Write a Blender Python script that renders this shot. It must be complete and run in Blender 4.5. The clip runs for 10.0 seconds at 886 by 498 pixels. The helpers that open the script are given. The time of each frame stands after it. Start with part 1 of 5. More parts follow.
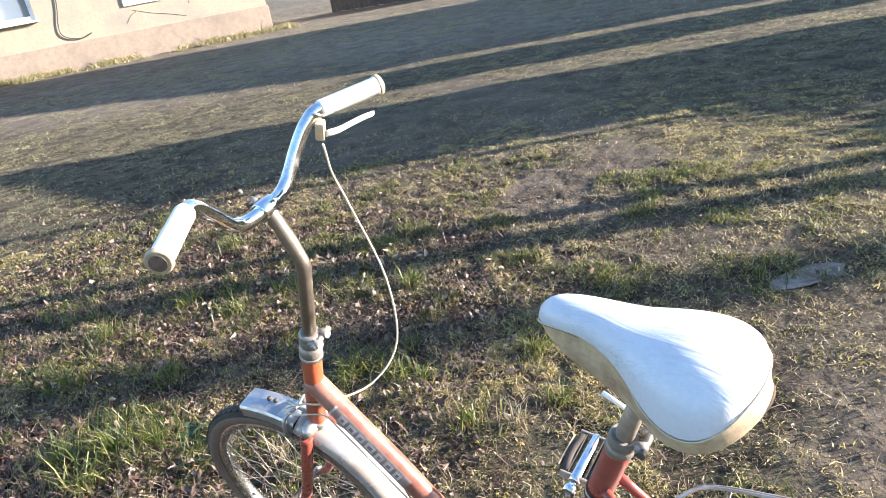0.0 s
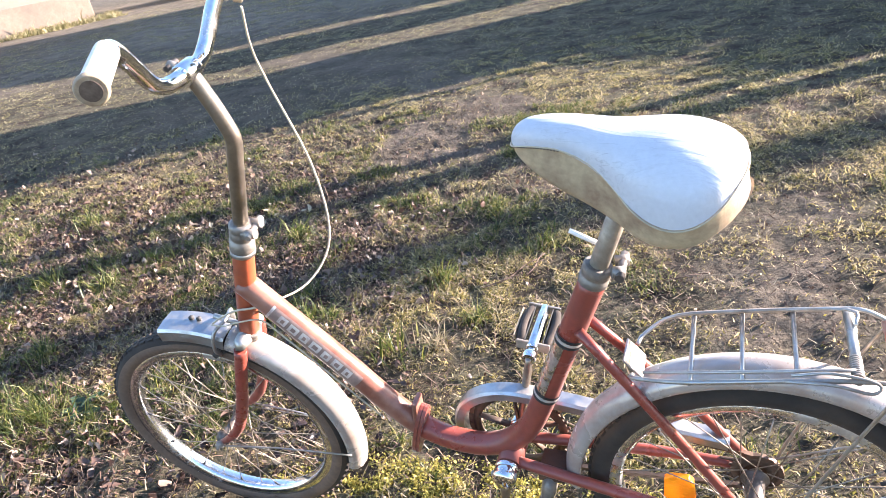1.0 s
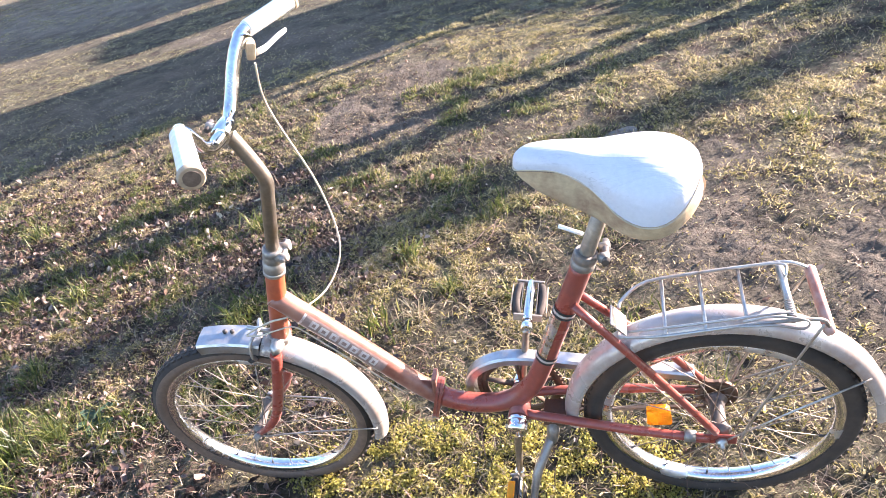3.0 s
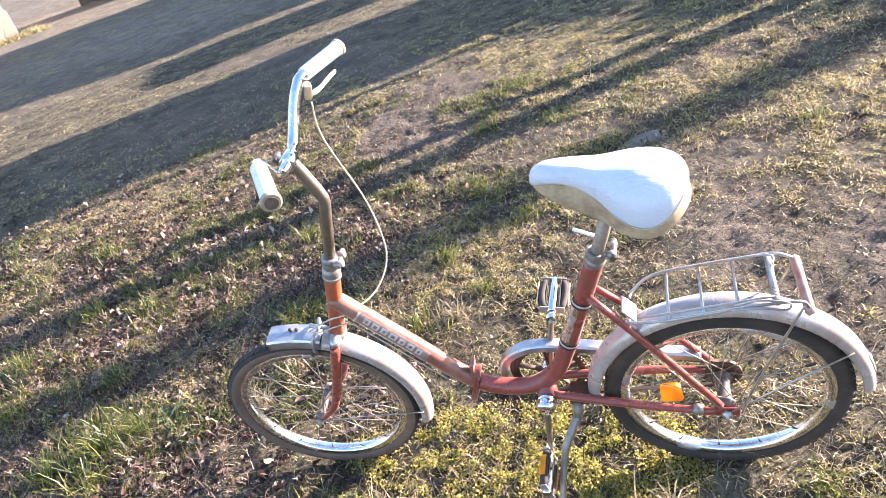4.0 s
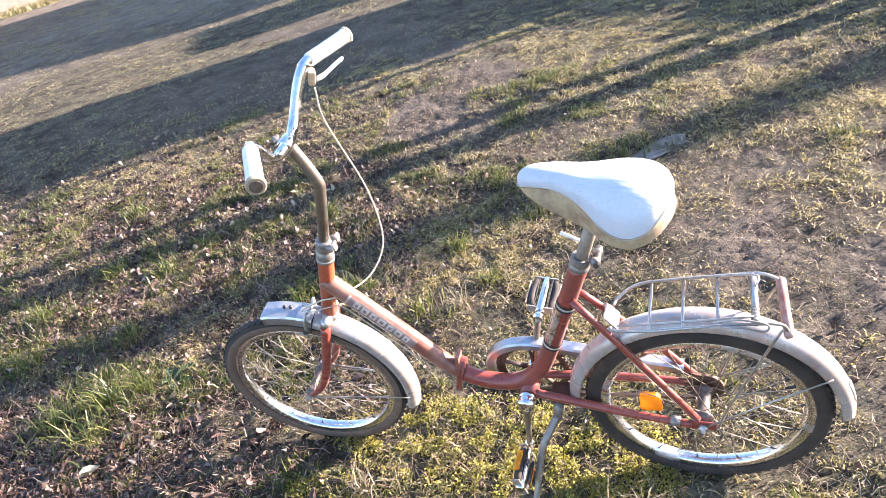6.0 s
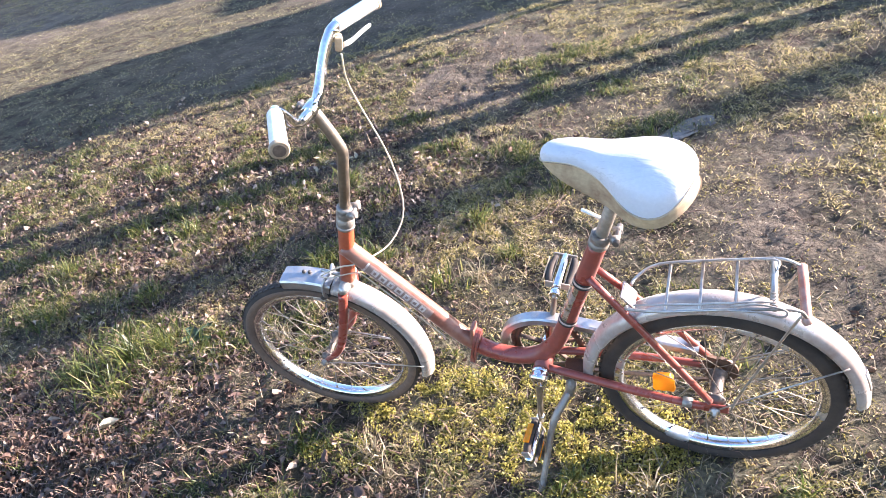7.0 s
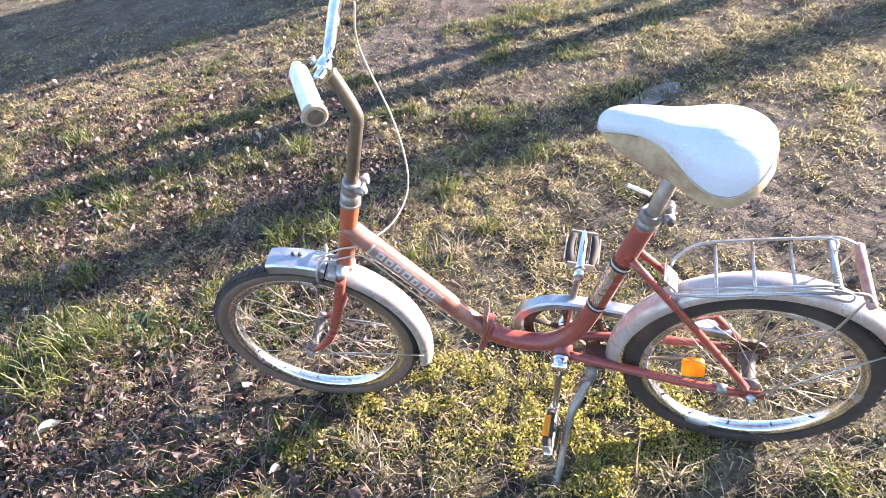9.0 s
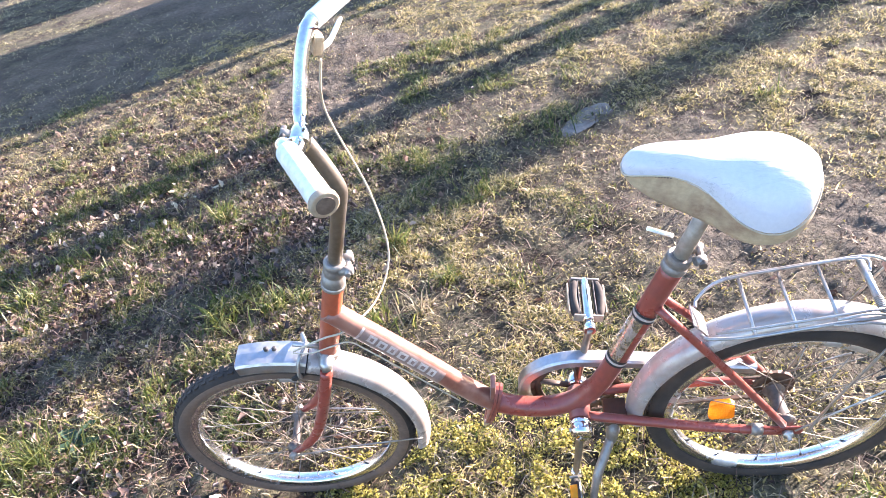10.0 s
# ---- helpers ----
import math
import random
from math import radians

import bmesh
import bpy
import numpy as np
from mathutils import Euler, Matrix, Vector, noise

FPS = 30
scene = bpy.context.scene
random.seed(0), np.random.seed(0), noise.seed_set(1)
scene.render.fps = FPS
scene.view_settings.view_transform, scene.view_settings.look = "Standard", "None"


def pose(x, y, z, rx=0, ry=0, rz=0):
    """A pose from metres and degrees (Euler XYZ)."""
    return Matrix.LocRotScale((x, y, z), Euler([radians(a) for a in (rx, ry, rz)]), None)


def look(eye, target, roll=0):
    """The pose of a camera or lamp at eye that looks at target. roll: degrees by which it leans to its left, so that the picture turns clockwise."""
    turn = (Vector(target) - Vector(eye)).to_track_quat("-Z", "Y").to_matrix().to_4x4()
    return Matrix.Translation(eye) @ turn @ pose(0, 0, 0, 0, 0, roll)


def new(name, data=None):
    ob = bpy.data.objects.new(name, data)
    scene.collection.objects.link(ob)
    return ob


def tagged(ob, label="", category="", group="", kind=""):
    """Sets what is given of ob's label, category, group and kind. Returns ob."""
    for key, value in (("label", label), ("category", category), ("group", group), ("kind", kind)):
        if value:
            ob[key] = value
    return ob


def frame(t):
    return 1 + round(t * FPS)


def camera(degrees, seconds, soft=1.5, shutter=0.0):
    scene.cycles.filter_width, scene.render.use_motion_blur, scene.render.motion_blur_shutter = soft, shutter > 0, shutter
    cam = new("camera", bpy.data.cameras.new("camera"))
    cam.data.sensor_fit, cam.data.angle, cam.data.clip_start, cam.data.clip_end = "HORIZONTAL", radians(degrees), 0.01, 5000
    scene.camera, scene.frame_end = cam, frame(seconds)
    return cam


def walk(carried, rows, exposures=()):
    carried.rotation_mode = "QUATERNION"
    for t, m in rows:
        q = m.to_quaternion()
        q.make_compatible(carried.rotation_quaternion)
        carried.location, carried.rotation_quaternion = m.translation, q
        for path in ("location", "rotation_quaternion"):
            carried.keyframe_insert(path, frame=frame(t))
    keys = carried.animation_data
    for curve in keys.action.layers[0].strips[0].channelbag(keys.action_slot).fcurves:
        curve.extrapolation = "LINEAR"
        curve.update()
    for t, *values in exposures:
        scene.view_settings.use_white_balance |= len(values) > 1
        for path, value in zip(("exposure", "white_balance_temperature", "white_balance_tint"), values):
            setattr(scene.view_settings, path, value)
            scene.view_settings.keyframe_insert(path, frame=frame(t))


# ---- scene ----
cam = camera(63.23, 10.0, soft=0.8)
ROWS = [
    (0, (0.5584, -0.8150, 1.2829), (-0.2808, 0.2884, 0.7100), -10.39),
    (0.2, (0.5356, -0.8323, 1.2436), (-0.2987, 0.2673, 0.6565), -10.98),
    (0.5, (0.5030, -0.8598, 1.1958), (-0.2821, 0.2768, 0.6111), -11.49),
    (0.8, (0.4575, -0.8877, 1.1455), (-0.2427, 0.2769, 0.5105), -12.17),
    (1, (0.4234, -0.9175, 1.1154), (-0.1564, 0.3085, 0.4745), -10.93),
    (1.2, (0.3988, -0.9221, 1.1012), (-0.1306, 0.3201, 0.4479), -12.45),
    (1.5, (0.3468, -0.9395, 1.0937), (-0.1170, 0.3143, 0.4135), -12.57),
    (1.8, (0.3041, -0.9674, 1.1129), (-0.1134, 0.2936, 0.4160), -12.32),
    (2, (0.2914, -0.9789, 1.1315), (-0.0803, 0.2719, 0.3917), -12.98),
    (2.2, (0.2799, -0.9975, 1.1572), (-0.1305, 0.2464, 0.4262), -12.55),
    (3.3, (0.3933, -1.1491, 1.3581), (-0.0420, 0.0653, 0.5929), -17.37),
    (3.5, (0.4000, -1.2104, 1.3818), (-0.0169, 0.0223, 0.6357), -20.15),
    (4, (0.4406, -1.2426, 1.4095), (-0.0709, -0.0384, 0.6759), -18.89),
    (4.2, (0.4676, -1.2595, 1.4138), (-0.0952, -0.0705, 0.6929), -19.28),
    (4.5, (0.4731, -1.2364, 1.4238), (-0.0719, -0.0504, 0.6845), -17.26),
    (4.8, (0.4913, -1.2419, 1.4232), (-0.0406, -0.0451, 0.6921), -15.25),
    (5, (0.4967, -1.2303, 1.4254), (-0.0572, -0.0513, 0.6817), -15.98),
    (5.2, (0.5151, -1.2441, 1.4231), (-0.0697, -0.0627, 0.7074), -16.75),
    (5.5, (0.5296, -1.2206, 1.4313), (-0.0421, -0.0305, 0.7194), -17.39),
    (5.7, (0.5327, -1.2214, 1.4239), (-0.0410, -0.0408, 0.6979), -16.88),
    (6.8, (0.5370, -1.2311, 1.4099), (-0.0688, -0.0992, 0.6341), -14.69),
    (7, (0.5380, -1.2277, 1.4148), (-0.0819, -0.1091, 0.6309), -14.77),
    (7.2, (0.5371, -1.2424, 1.4177), (-0.1116, -0.1362, 0.6395), -14.61),
    (7.5, (0.5045, -1.2534, 1.4172), (-0.1403, -0.1441, 0.6402), -13.10),
    (7.8, (0.4376, -1.2622, 1.4187), (-0.1210, -0.1149, 0.6302), -10.62),
    (8, (0.3671, -1.2487, 1.4071), (-0.1031, -0.0624, 0.6187), -10.82),
    (8.3, (0.2652, -1.2247, 1.3979), (-0.0739, -0.0079, 0.5889), -10.88),
    (8.5, (0.2523, -1.2078, 1.3997), (-0.1209, -0.0193, 0.5642), -10.55),
    (8.8, (0.2665, -1.1696, 1.3842), (-0.1439, -0.0082, 0.5283), -9.57),
    (9, (0.2736, -1.1505, 1.3876), (-0.1710, -0.0173, 0.5112), -11.12),
    (9.2, (0.2821, -1.1319, 1.3812), (-0.2406, -0.0505, 0.4827), -14.17),
    (9.5, (0.2600, -1.0924, 1.3898), (-0.2594, 0.0284, 0.5389), -14.97),
    (9.8, (0.1854, -1.0452, 1.3835), (-0.1885, 0.1328, 0.5336), -12.19),
    (10, (0.0851, -1.0099, 1.3758), (-0.1754, 0.1941, 0.5199), -13.34),
]
walk(cam, [(t, look(eye, target, roll)) for t, eye, target, roll in ROWS],
     [(0, 2.60, 5850, 15), (1.5, 2.93, 6040, 24), (4.5, 3.03, 6000, 25), (7, 2.91, 5890, 24), (8.5, 3.01, 5880, 24), (10, 3.16, 5790, 24)])

# ---- daylight: a low sun from behind the bicycle, and a clear sky ----
SUN_AZ, SUN_EL = 36.5, 14.0
ca, sa = math.cos(radians(SUN_AZ)), math.sin(radians(SUN_AZ))
world = bpy.data.worlds.new("sky")
scene.world = world
world.use_nodes = True
wt = world.node_tree
wt.nodes.clear()
sky = wt.nodes.new("ShaderNodeTexSky")
sky.sky_type = "NISHITA"
sky.sun_disc = False
sky.sun_elevation, sky.sun_rotation = radians(SUN_EL), radians(90 - SUN_AZ)
sky.air_density, sky.dust_density, sky.ozone_density = 1.2, 0.8, 2.5
bg = wt.nodes.new("ShaderNodeBackground")
bg.inputs["Strength"].default_value = 0.095
wo = wt.nodes.new("ShaderNodeOutputWorld")
wt.links.new(sky.outputs["Color"], bg.inputs["Color"])
wt.links.new(bg.outputs["Background"], wo.inputs["Surface"])
sun_data = bpy.data.lights.new("sun", "SUN")
sun_data.energy, sun_data.angle, sun_data.color = 5.0, radians(0.5), (1.0, 0.88, 0.72)
sun = new("sun", sun_data)
to_sun = Vector((ca * math.cos(radians(SUN_EL)), sa * math.cos(radians(SUN_EL)), math.sin(radians(SUN_EL))))
sun.matrix_world = look(to_sun * 30, (0, 0, 0))


# ---- materials ----
def nodes_of(name):
    m = bpy.data.materials.new(name)
    m.use_nodes = True
    t = m.node_tree
    return m, t, t.nodes["Principled BSDF"]


def add(t, kind, **values):
    n = t.nodes.new(kind)
    for key, value in values.items():
        n.inputs[key.replace("_", " ")].default_value = value
    return n


def ramp(t, source, stops):
    r = t.nodes.new("ShaderNodeValToRGB")
    while len(r.color_ramp.elements) < len(stops):
        r.color_ramp.elements.new(0.5)
    for el, (at, colour) in zip(r.color_ramp.elements, stops):
        el.position, el.color = at, (*colour, 1)
    t.links.new(source, r.inputs["Fac"])
    return r.outputs["Color"]


def mix(t, fac, a, b):
    n = t.nodes.new("ShaderNodeMix")
    n.data_type = "RGBA"
    for slot, v in ((0, fac), (6, a), (7, b)):
        if isinstance(v, bpy.types.NodeSocket):
            t.links.new(v, n.inputs[slot])
        else:
            n.inputs[slot].default_value = v if slot == 0 else (*v, 1)
    return n.outputs[2]


def noise_of(t, scale, detail=6.0, rough=0.6, coords="Object"):
    c = t.nodes.new("ShaderNodeTexCoord")
    n = add(t, "ShaderNodeTexNoise", Scale=scale, Detail=detail, Roughness=rough)
    t.links.new(c.outputs[coords], n.inputs["Vector"])
    return n.outputs["Fac"]


def surface(name, base, dirt, rough=0.45, metal=0.0, fine=90.0, broad=9.0, amount=(0.48, 0.72), bump=0.12, rough_dirt=0.8, metal_dirt=None, grain=0.18, dust=0.0, crease=0.0):
    """A worn surface: a base colour, grime or rust in patches of its own shape, and fine relief."""
    m, t, b = nodes_of(name)
    n1, n2 = noise_of(t, broad, 7.0, 0.65), noise_of(t, fine, 4.0)
    mask = ramp(t, n1, ((amount[0], (0, 0, 0)), (amount[1], (1, 1, 1))))
    tone = ramp(t, n2, ((0.3, tuple(c * (1 - grain) for c in base)), (0.7, tuple(min(1, c * (1 + grain * 0.5)) for c in base))))
    t.links.new(mix(t, mask, tone, dirt), b.inputs["Base Color"])
    r = t.nodes.new("ShaderNodeMapRange")
    r.inputs["To Min"].default_value, r.inputs["To Max"].default_value = rough, rough_dirt
    t.links.new(mask, r.inputs["Value"])
    t.links.new(r.outputs["Result"], b.inputs["Roughness"])
    if dust:
        b.inputs["Sheen Weight"].default_value = dust
        b.inputs["Sheen Roughness"].default_value = 0.35
        b.inputs["Sheen Tint"].default_value = (1.0, 0.93, 0.84, 1)
    if metal:
        r = t.nodes.new("ShaderNodeMapRange")
        r.inputs["To Min"].default_value, r.inputs["To Max"].default_value = metal, metal * 0.3 if metal_dirt is None else metal_dirt
        t.links.new(mask, r.inputs["Value"])
        t.links.new(r.outputs["Result"], b.inputs["Metallic"])
    if bump:
        bp = add(t, "ShaderNodeBump", Strength=bump, Distance=0.002)
        t.links.new(n2, bp.inputs["Height"])
        t.links.new(bp.outputs["Normal"], b.inputs["Normal"])
        if crease:
            c, mp = t.nodes.new("ShaderNodeTexCoord"), t.nodes.new("ShaderNodeMapping")
            mp.inputs["Rotation"].default_value = (0, 0, 0.5)
            mp.inputs["Scale"].default_value = (9, 55, 20)
            w = add(t, "ShaderNodeTexNoise", Scale=1.0, Detail=3.0, Roughness=0.55, Distortion=1.2)
            t.links.new(c.outputs["Object"], mp.inputs["Vector"])
            t.links.new(mp.outputs["Vector"], w.inputs["Vector"])
            b2 = add(t, "ShaderNodeBump", Strength=crease, Distance=0.006)
            t.links.new(w.outputs["Fac"], b2.inputs["Height"])
            t.links.new(bp.outputs["Normal"], b2.inputs["Normal"])
            t.links.new(b2.outputs["Normal"], b.inputs["Normal"])
            # fine cracks along the grain of an old cover
            mp2 = t.nodes.new("ShaderNodeMapping")
            mp2.inputs["Rotation"].default_value = (0, 0, 0.12)
            mp2.inputs["Scale"].default_value = (11, 75, 40)
            w2 = add(t, "ShaderNodeTexNoise", Scale=1.0, Detail=5.0, Roughness=0.6, Distortion=0.6)
            t.links.new(c.outputs["Object"], mp2.inputs["Vector"])
            t.links.new(mp2.outputs["Vector"], w2.inputs["Vector"])
            line = ramp(t, w2.outputs["Fac"], ((0.485, (0, 0, 0)), (0.5, (1, 1, 1)), (0.515, (0, 0, 0))))
            where = ramp(t, noise_of(t, 12.0, 3.0), ((0.50, (0, 0, 0)), (0.64, (0.55, 0.55, 0.55))))
            both = t.nodes.new("ShaderNodeMath")
            both.operation = "MULTIPLY"
            t.links.new(line, both.inputs[0])
            t.links.new(where, both.inputs[1])
            old = b.inputs["Base Color"].links[0].from_socket
            t.links.new(mix(t, both.outputs[0], old, tuple(v * 0.5 for v in dirt)), b.inputs["Base Color"])
    return m


RED = surface("red_enamel", (0.245, 0.052, 0.034), (0.155, 0.047, 0.034), rough=0.27, amount=(0.45, 0.75), bump=0.06, rough_dirt=0.6, dust=0.12)
CREAM = surface("silver_grey_enamel", (0.43, 0.38, 0.335), (0.25, 0.165, 0.125), rough=0.22, metal=0.35, amount=(0.42, 0.7), bump=0.04, rough_dirt=0.5, grain=0.07, dust=0.2)
ALU = surface("polished_aluminium", (0.75, 0.76, 0.78), (0.32, 0.28, 0.23), rough=0.22, metal=1.0, amount=(0.55, 0.8), bump=0.05)
CHROME = surface("chrome", (0.78, 0.78, 0.78), (0.25, 0.17, 0.10), rough=0.09, metal=1.0, amount=(0.58, 0.8), bump=0.03, rough_dirt=0.4)
STEEL = surface("dull_steel", (0.45, 0.44, 0.41), (0.20, 0.14, 0.09), rough=0.38, metal=0.9, amount=(0.42, 0.7), bump=0.1)
GALV = surface("grey_clamp_metal", (0.25, 0.225, 0.195), (0.13, 0.10, 0.075), rough=0.45, metal=0.6, broad=22, bump=0.15)
RUST = surface("rusty_dark_metal", (0.10, 0.07, 0.05), (0.16, 0.07, 0.03), rough=0.6, metal=0.5, bump=0.2)
RUBBER = surface("tyre_rubber", (0.028, 0.021, 0.016), (0.070, 0.048, 0.033), rough=0.9, fine=140, broad=7, amount=(0.45, 0.8), bump=0.25, dust=0.03)
TAN_WALL = surface("dusty_sidewall", (0.135, 0.088, 0.060), (0.070, 0.047, 0.034), rough=0.8, fine=140, amount=(0.45, 0.7), bump=0.2)
BLACK = surface("black_rubber", (0.018, 0.018, 0.019), (0.05, 0.043, 0.036), rough=0.6, bump=0.1)
SPOKE = surface("spoke_steel", (0.27, 0.235, 0.19), (0.11, 0.07, 0.045), rough=0.42, metal=0.85, broad=14, bump=0.0)
VINYL = surface("white_vinyl", (0.52, 0.53, 0.555), (0.42, 0.42, 0.43), rough=0.4, fine=160, broad=6, amount=(0.5, 0.8), bump=0.12, rough_dirt=0.55, grain=0.06, crease=0.2)
SKIRT = surface("yellowed_vinyl", (0.45, 0.355, 0.225), (0.20, 0.12, 0.075), rough=0.5, fine=120, broad=13, amount=(0.44, 0.68), bump=0.25)
GRIP = surface("white_grip_plastic", (0.78, 0.77, 0.72), (0.42, 0.36, 0.27), rough=0.4, fine=120, broad=10, amount=(0.55, 0.8), bump=0.08)
CABLE = surface("cable_sheath", (0.50, 0.43, 0.31), (0.30, 0.24, 0.17), rough=0.5, bump=0.03)
TARNISH = surface("tarnished_chrome", (0.42, 0.38, 0.32), (0.24, 0.19, 0.14), rough=0.3, metal=0.85, broad=18, amount=(0.4, 0.7), bump=0.06)
HUB = surface("greasy_hub_steel", (0.12, 0.10, 0.085), (0.055, 0.04, 0.03), rough=0.45, metal=0.5, broad=30, bump=0.1)
COLUMN = surface("browned_column_steel", (0.36, 0.315, 0.26), (0.20, 0.16, 0.12), rough=0.3, metal=1.0, fine=70, broad=16, amount=(0.4, 0.72), bump=0.06, rough_dirt=0.45, metal_dirt=0.6)
FOIL = surface("chromed_foil", (0.80, 0.77, 0.74), (0.34, 0.20, 0.15), rough=0.27, metal=1.0, broad=26, amount=(0.56, 0.72), bump=0.03, rough_dirt=0.4)
NOSE_ALU = surface("scuffed_aluminium", (0.46, 0.455, 0.45), (0.34, 0.31, 0.27), rough=0.33, metal=1.0, fine=50, broad=22, amount=(0.42, 0.7), bump=0.10, rough_dirt=0.55)
# decal and ink tones raised for the glare that washes out the tube label
DECAL = surface("silver_decal", (0.66, 0.59, 0.54), (0.34, 0.20, 0.15), rough=0.3, metal=0.45, broad=30, amount=(0.5, 0.7), bump=0.03)
DECAL_DARK = surface("dark_decal_ink", (0.24, 0.16, 0.13), (0.38, 0.24, 0.185), rough=0.28, broad=60, amount=(0.5, 0.7), bump=0.03)
FLANGE = surface("yellowed_grip_plastic", (0.40, 0.32, 0.21), (0.24, 0.17, 0.11), rough=0.5, fine=120, broad=40, amount=(0.42, 0.66), bump=0.15)
CAP_BROWN = surface("dirty_grip_end", (0.065, 0.043, 0.03), (0.15, 0.11, 0.078), rough=0.7, broad=40, bump=0.2)


def amber():
    m, t, b = nodes_of("amber_plastic")
    b.inputs["Base Color"].default_value = (0.92, 0.38, 0.02, 1)
    b.inputs["Roughness"].default_value = 0.25
    b.inputs["Subsurface Weight"].default_value = 0.4
    b.inputs["Subsurface Radius"].default_value = (0.02, 0.008, 0.002)
    v = add(t, "ShaderNodeTexVoronoi", Scale=220.0)
    c = t.nodes.new("ShaderNodeTexCoord")
    t.links.new(c.outputs["Object"], v.inputs["Vector"])
    bp = add(t, "ShaderNodeBump", Strength=0.6, Distance=0.002)
    t.links.new(v.outputs["Distance"], bp.inputs["Height"])
    t.links.new(bp.outputs["Normal"], b.inputs["Normal"])
    tr = t.nodes.new("ShaderNodeBsdfTranslucent")
    tr.inputs["Color"].default_value = (1.0, 0.58, 0.06, 1)
    ms = t.nodes.new("ShaderNodeMixShader")
    ms.inputs[0].default_value = 0.45
    t.links.new(b.outputs[0], ms.inputs[1])
    t.links.new(tr.outputs[0], ms.inputs[2])
    t.links.new(ms.outputs[0], t.nodes["Material Output"].inputs["Surface"])
    return m


AMBER = amber()
# red paint whose paler patches and strong sheen stand in for sun glare
GLARE_RED = surface("red_paint_with_glare", (0.20, 0.068, 0.041), (0.30, 0.15, 0.10), rough=0.33, broad=14, amount=(0.42, 0.72), bump=0.05, rough_dirt=0.46, dust=0.34)
# the frame's red shifted to orange for the warm light on the head tube
WARM_RED = surface("warm_lit_red_enamel", (0.36, 0.083, 0.034), (0.23, 0.06, 0.036), rough=0.32, amount=(0.48, 0.75), bump=0.05, rough_dirt=0.6)
# dusty red lightened to carry the sunlit glare on the rack's rear bar
PALED_RED = surface("glare_paled_red_paint", (0.33, 0.13, 0.085), (0.46, 0.32, 0.25), rough=0.45, broad=25, amount=(0.4, 0.7), bump=0.05)


def leafy(name, stops, rough=0.6, glow=0.35):
    """Thin plant matter: a colour for each piece, and light that shines through it."""
    m, t, b = nodes_of(name)
    g = t.nodes.new("ShaderNodeNewGeometry")
    col = ramp(t, g.outputs["Random Per Island"], stops)
    n = noise_of(t, 60.0, 3.0)
    col = mix(t, ramp(t, n, ((0.35, (0.0, 0.0, 0.0)), (0.75, (0.45, 0.45, 0.45)))), col, tuple(c * 0.45 for c in stops[0][1]))
    t.links.new(col, b.inputs["Base Color"])
    b.inputs["Roughness"].default_value = rough
    tr = t.nodes.new("ShaderNodeBsdfTranslucent")
    t.links.new(col, tr.inputs["Color"])
    ms = t.nodes.new("ShaderNodeMixShader")
    ms.inputs[0].default_value = glow
    t.links.new(b.outputs[0], ms.inputs[1])
    t.links.new(tr.outputs[0], ms.inputs[2])
    t.links.new(ms.outputs[0], t.nodes["Material Output"].inputs["Surface"])
    return m


GRASS = leafy("grass_blades", ((0.0, (0.12, 0.115, 0.026)), (0.35, (0.29, 0.245, 0.062)), (0.65, (0.54, 0.425, 0.17)), (1.0, (0.78, 0.65, 0.38))), glow=0.5)
FAR_GRASS = leafy("far_grass_blades", ((0.0, (0.15, 0.15, 0.055)), (0.5, (0.31, 0.265, 0.12)), (1.0, (0.49, 0.41, 0.25))), glow=0.45)
STRAW = leafy("dry_grass", ((0.0, (0.13, 0.115, 0.06)), (0.5, (0.26, 0.21, 0.125)), (1.0, (0.48, 0.40, 0.27))), glow=0.4)
TUFT = leafy("tuft_grass", ((0.0, (0.038, 0.056, 0.011)), (0.5, (0.092, 0.115, 0.022)), (0.84, (0.23, 0.22, 0.055)), (1.0, (0.52, 0.43, 0.21))), rough=0.5, glow=0.45)
MOSS = leafy("moss_leaves", ((0.0, (0.17, 0.165, 0.03)), (0.5, (0.46, 0.40, 0.08)), (1.0, (0.78, 0.66, 0.20))), glow=0.5)
LITTER = leafy("dead_leaves", ((0.0, (0.020, 0.013, 0.012)), (0.45, (0.080, 0.045, 0.034)), (0.80, (0.18, 0.112, 0.078)), (0.94, (0.30, 0.215, 0.155)), (1.0, (0.56, 0.46, 0.35))), rough=0.5, glow=0.25)
GREENLEAF = leafy("broad_green_leaf", ((0.0, (0.025, 0.055, 0.03)), (1.0, (0.035, 0.075, 0.035))), glow=0.3)
PALE = leafy("pale_leaf", ((0.0, (0.42, 0.36, 0.24)), (1.0, (0.60, 0.53, 0.36))), rough=0.6, glow=0.25)
TWIG = leafy("dry_twigs", ((0.0, (0.07, 0.040, 0.028)), (0.6, (0.17, 0.105, 0.072)), (1.0, (0.40, 0.30, 0.21))), rough=0.8, glow=0.05)


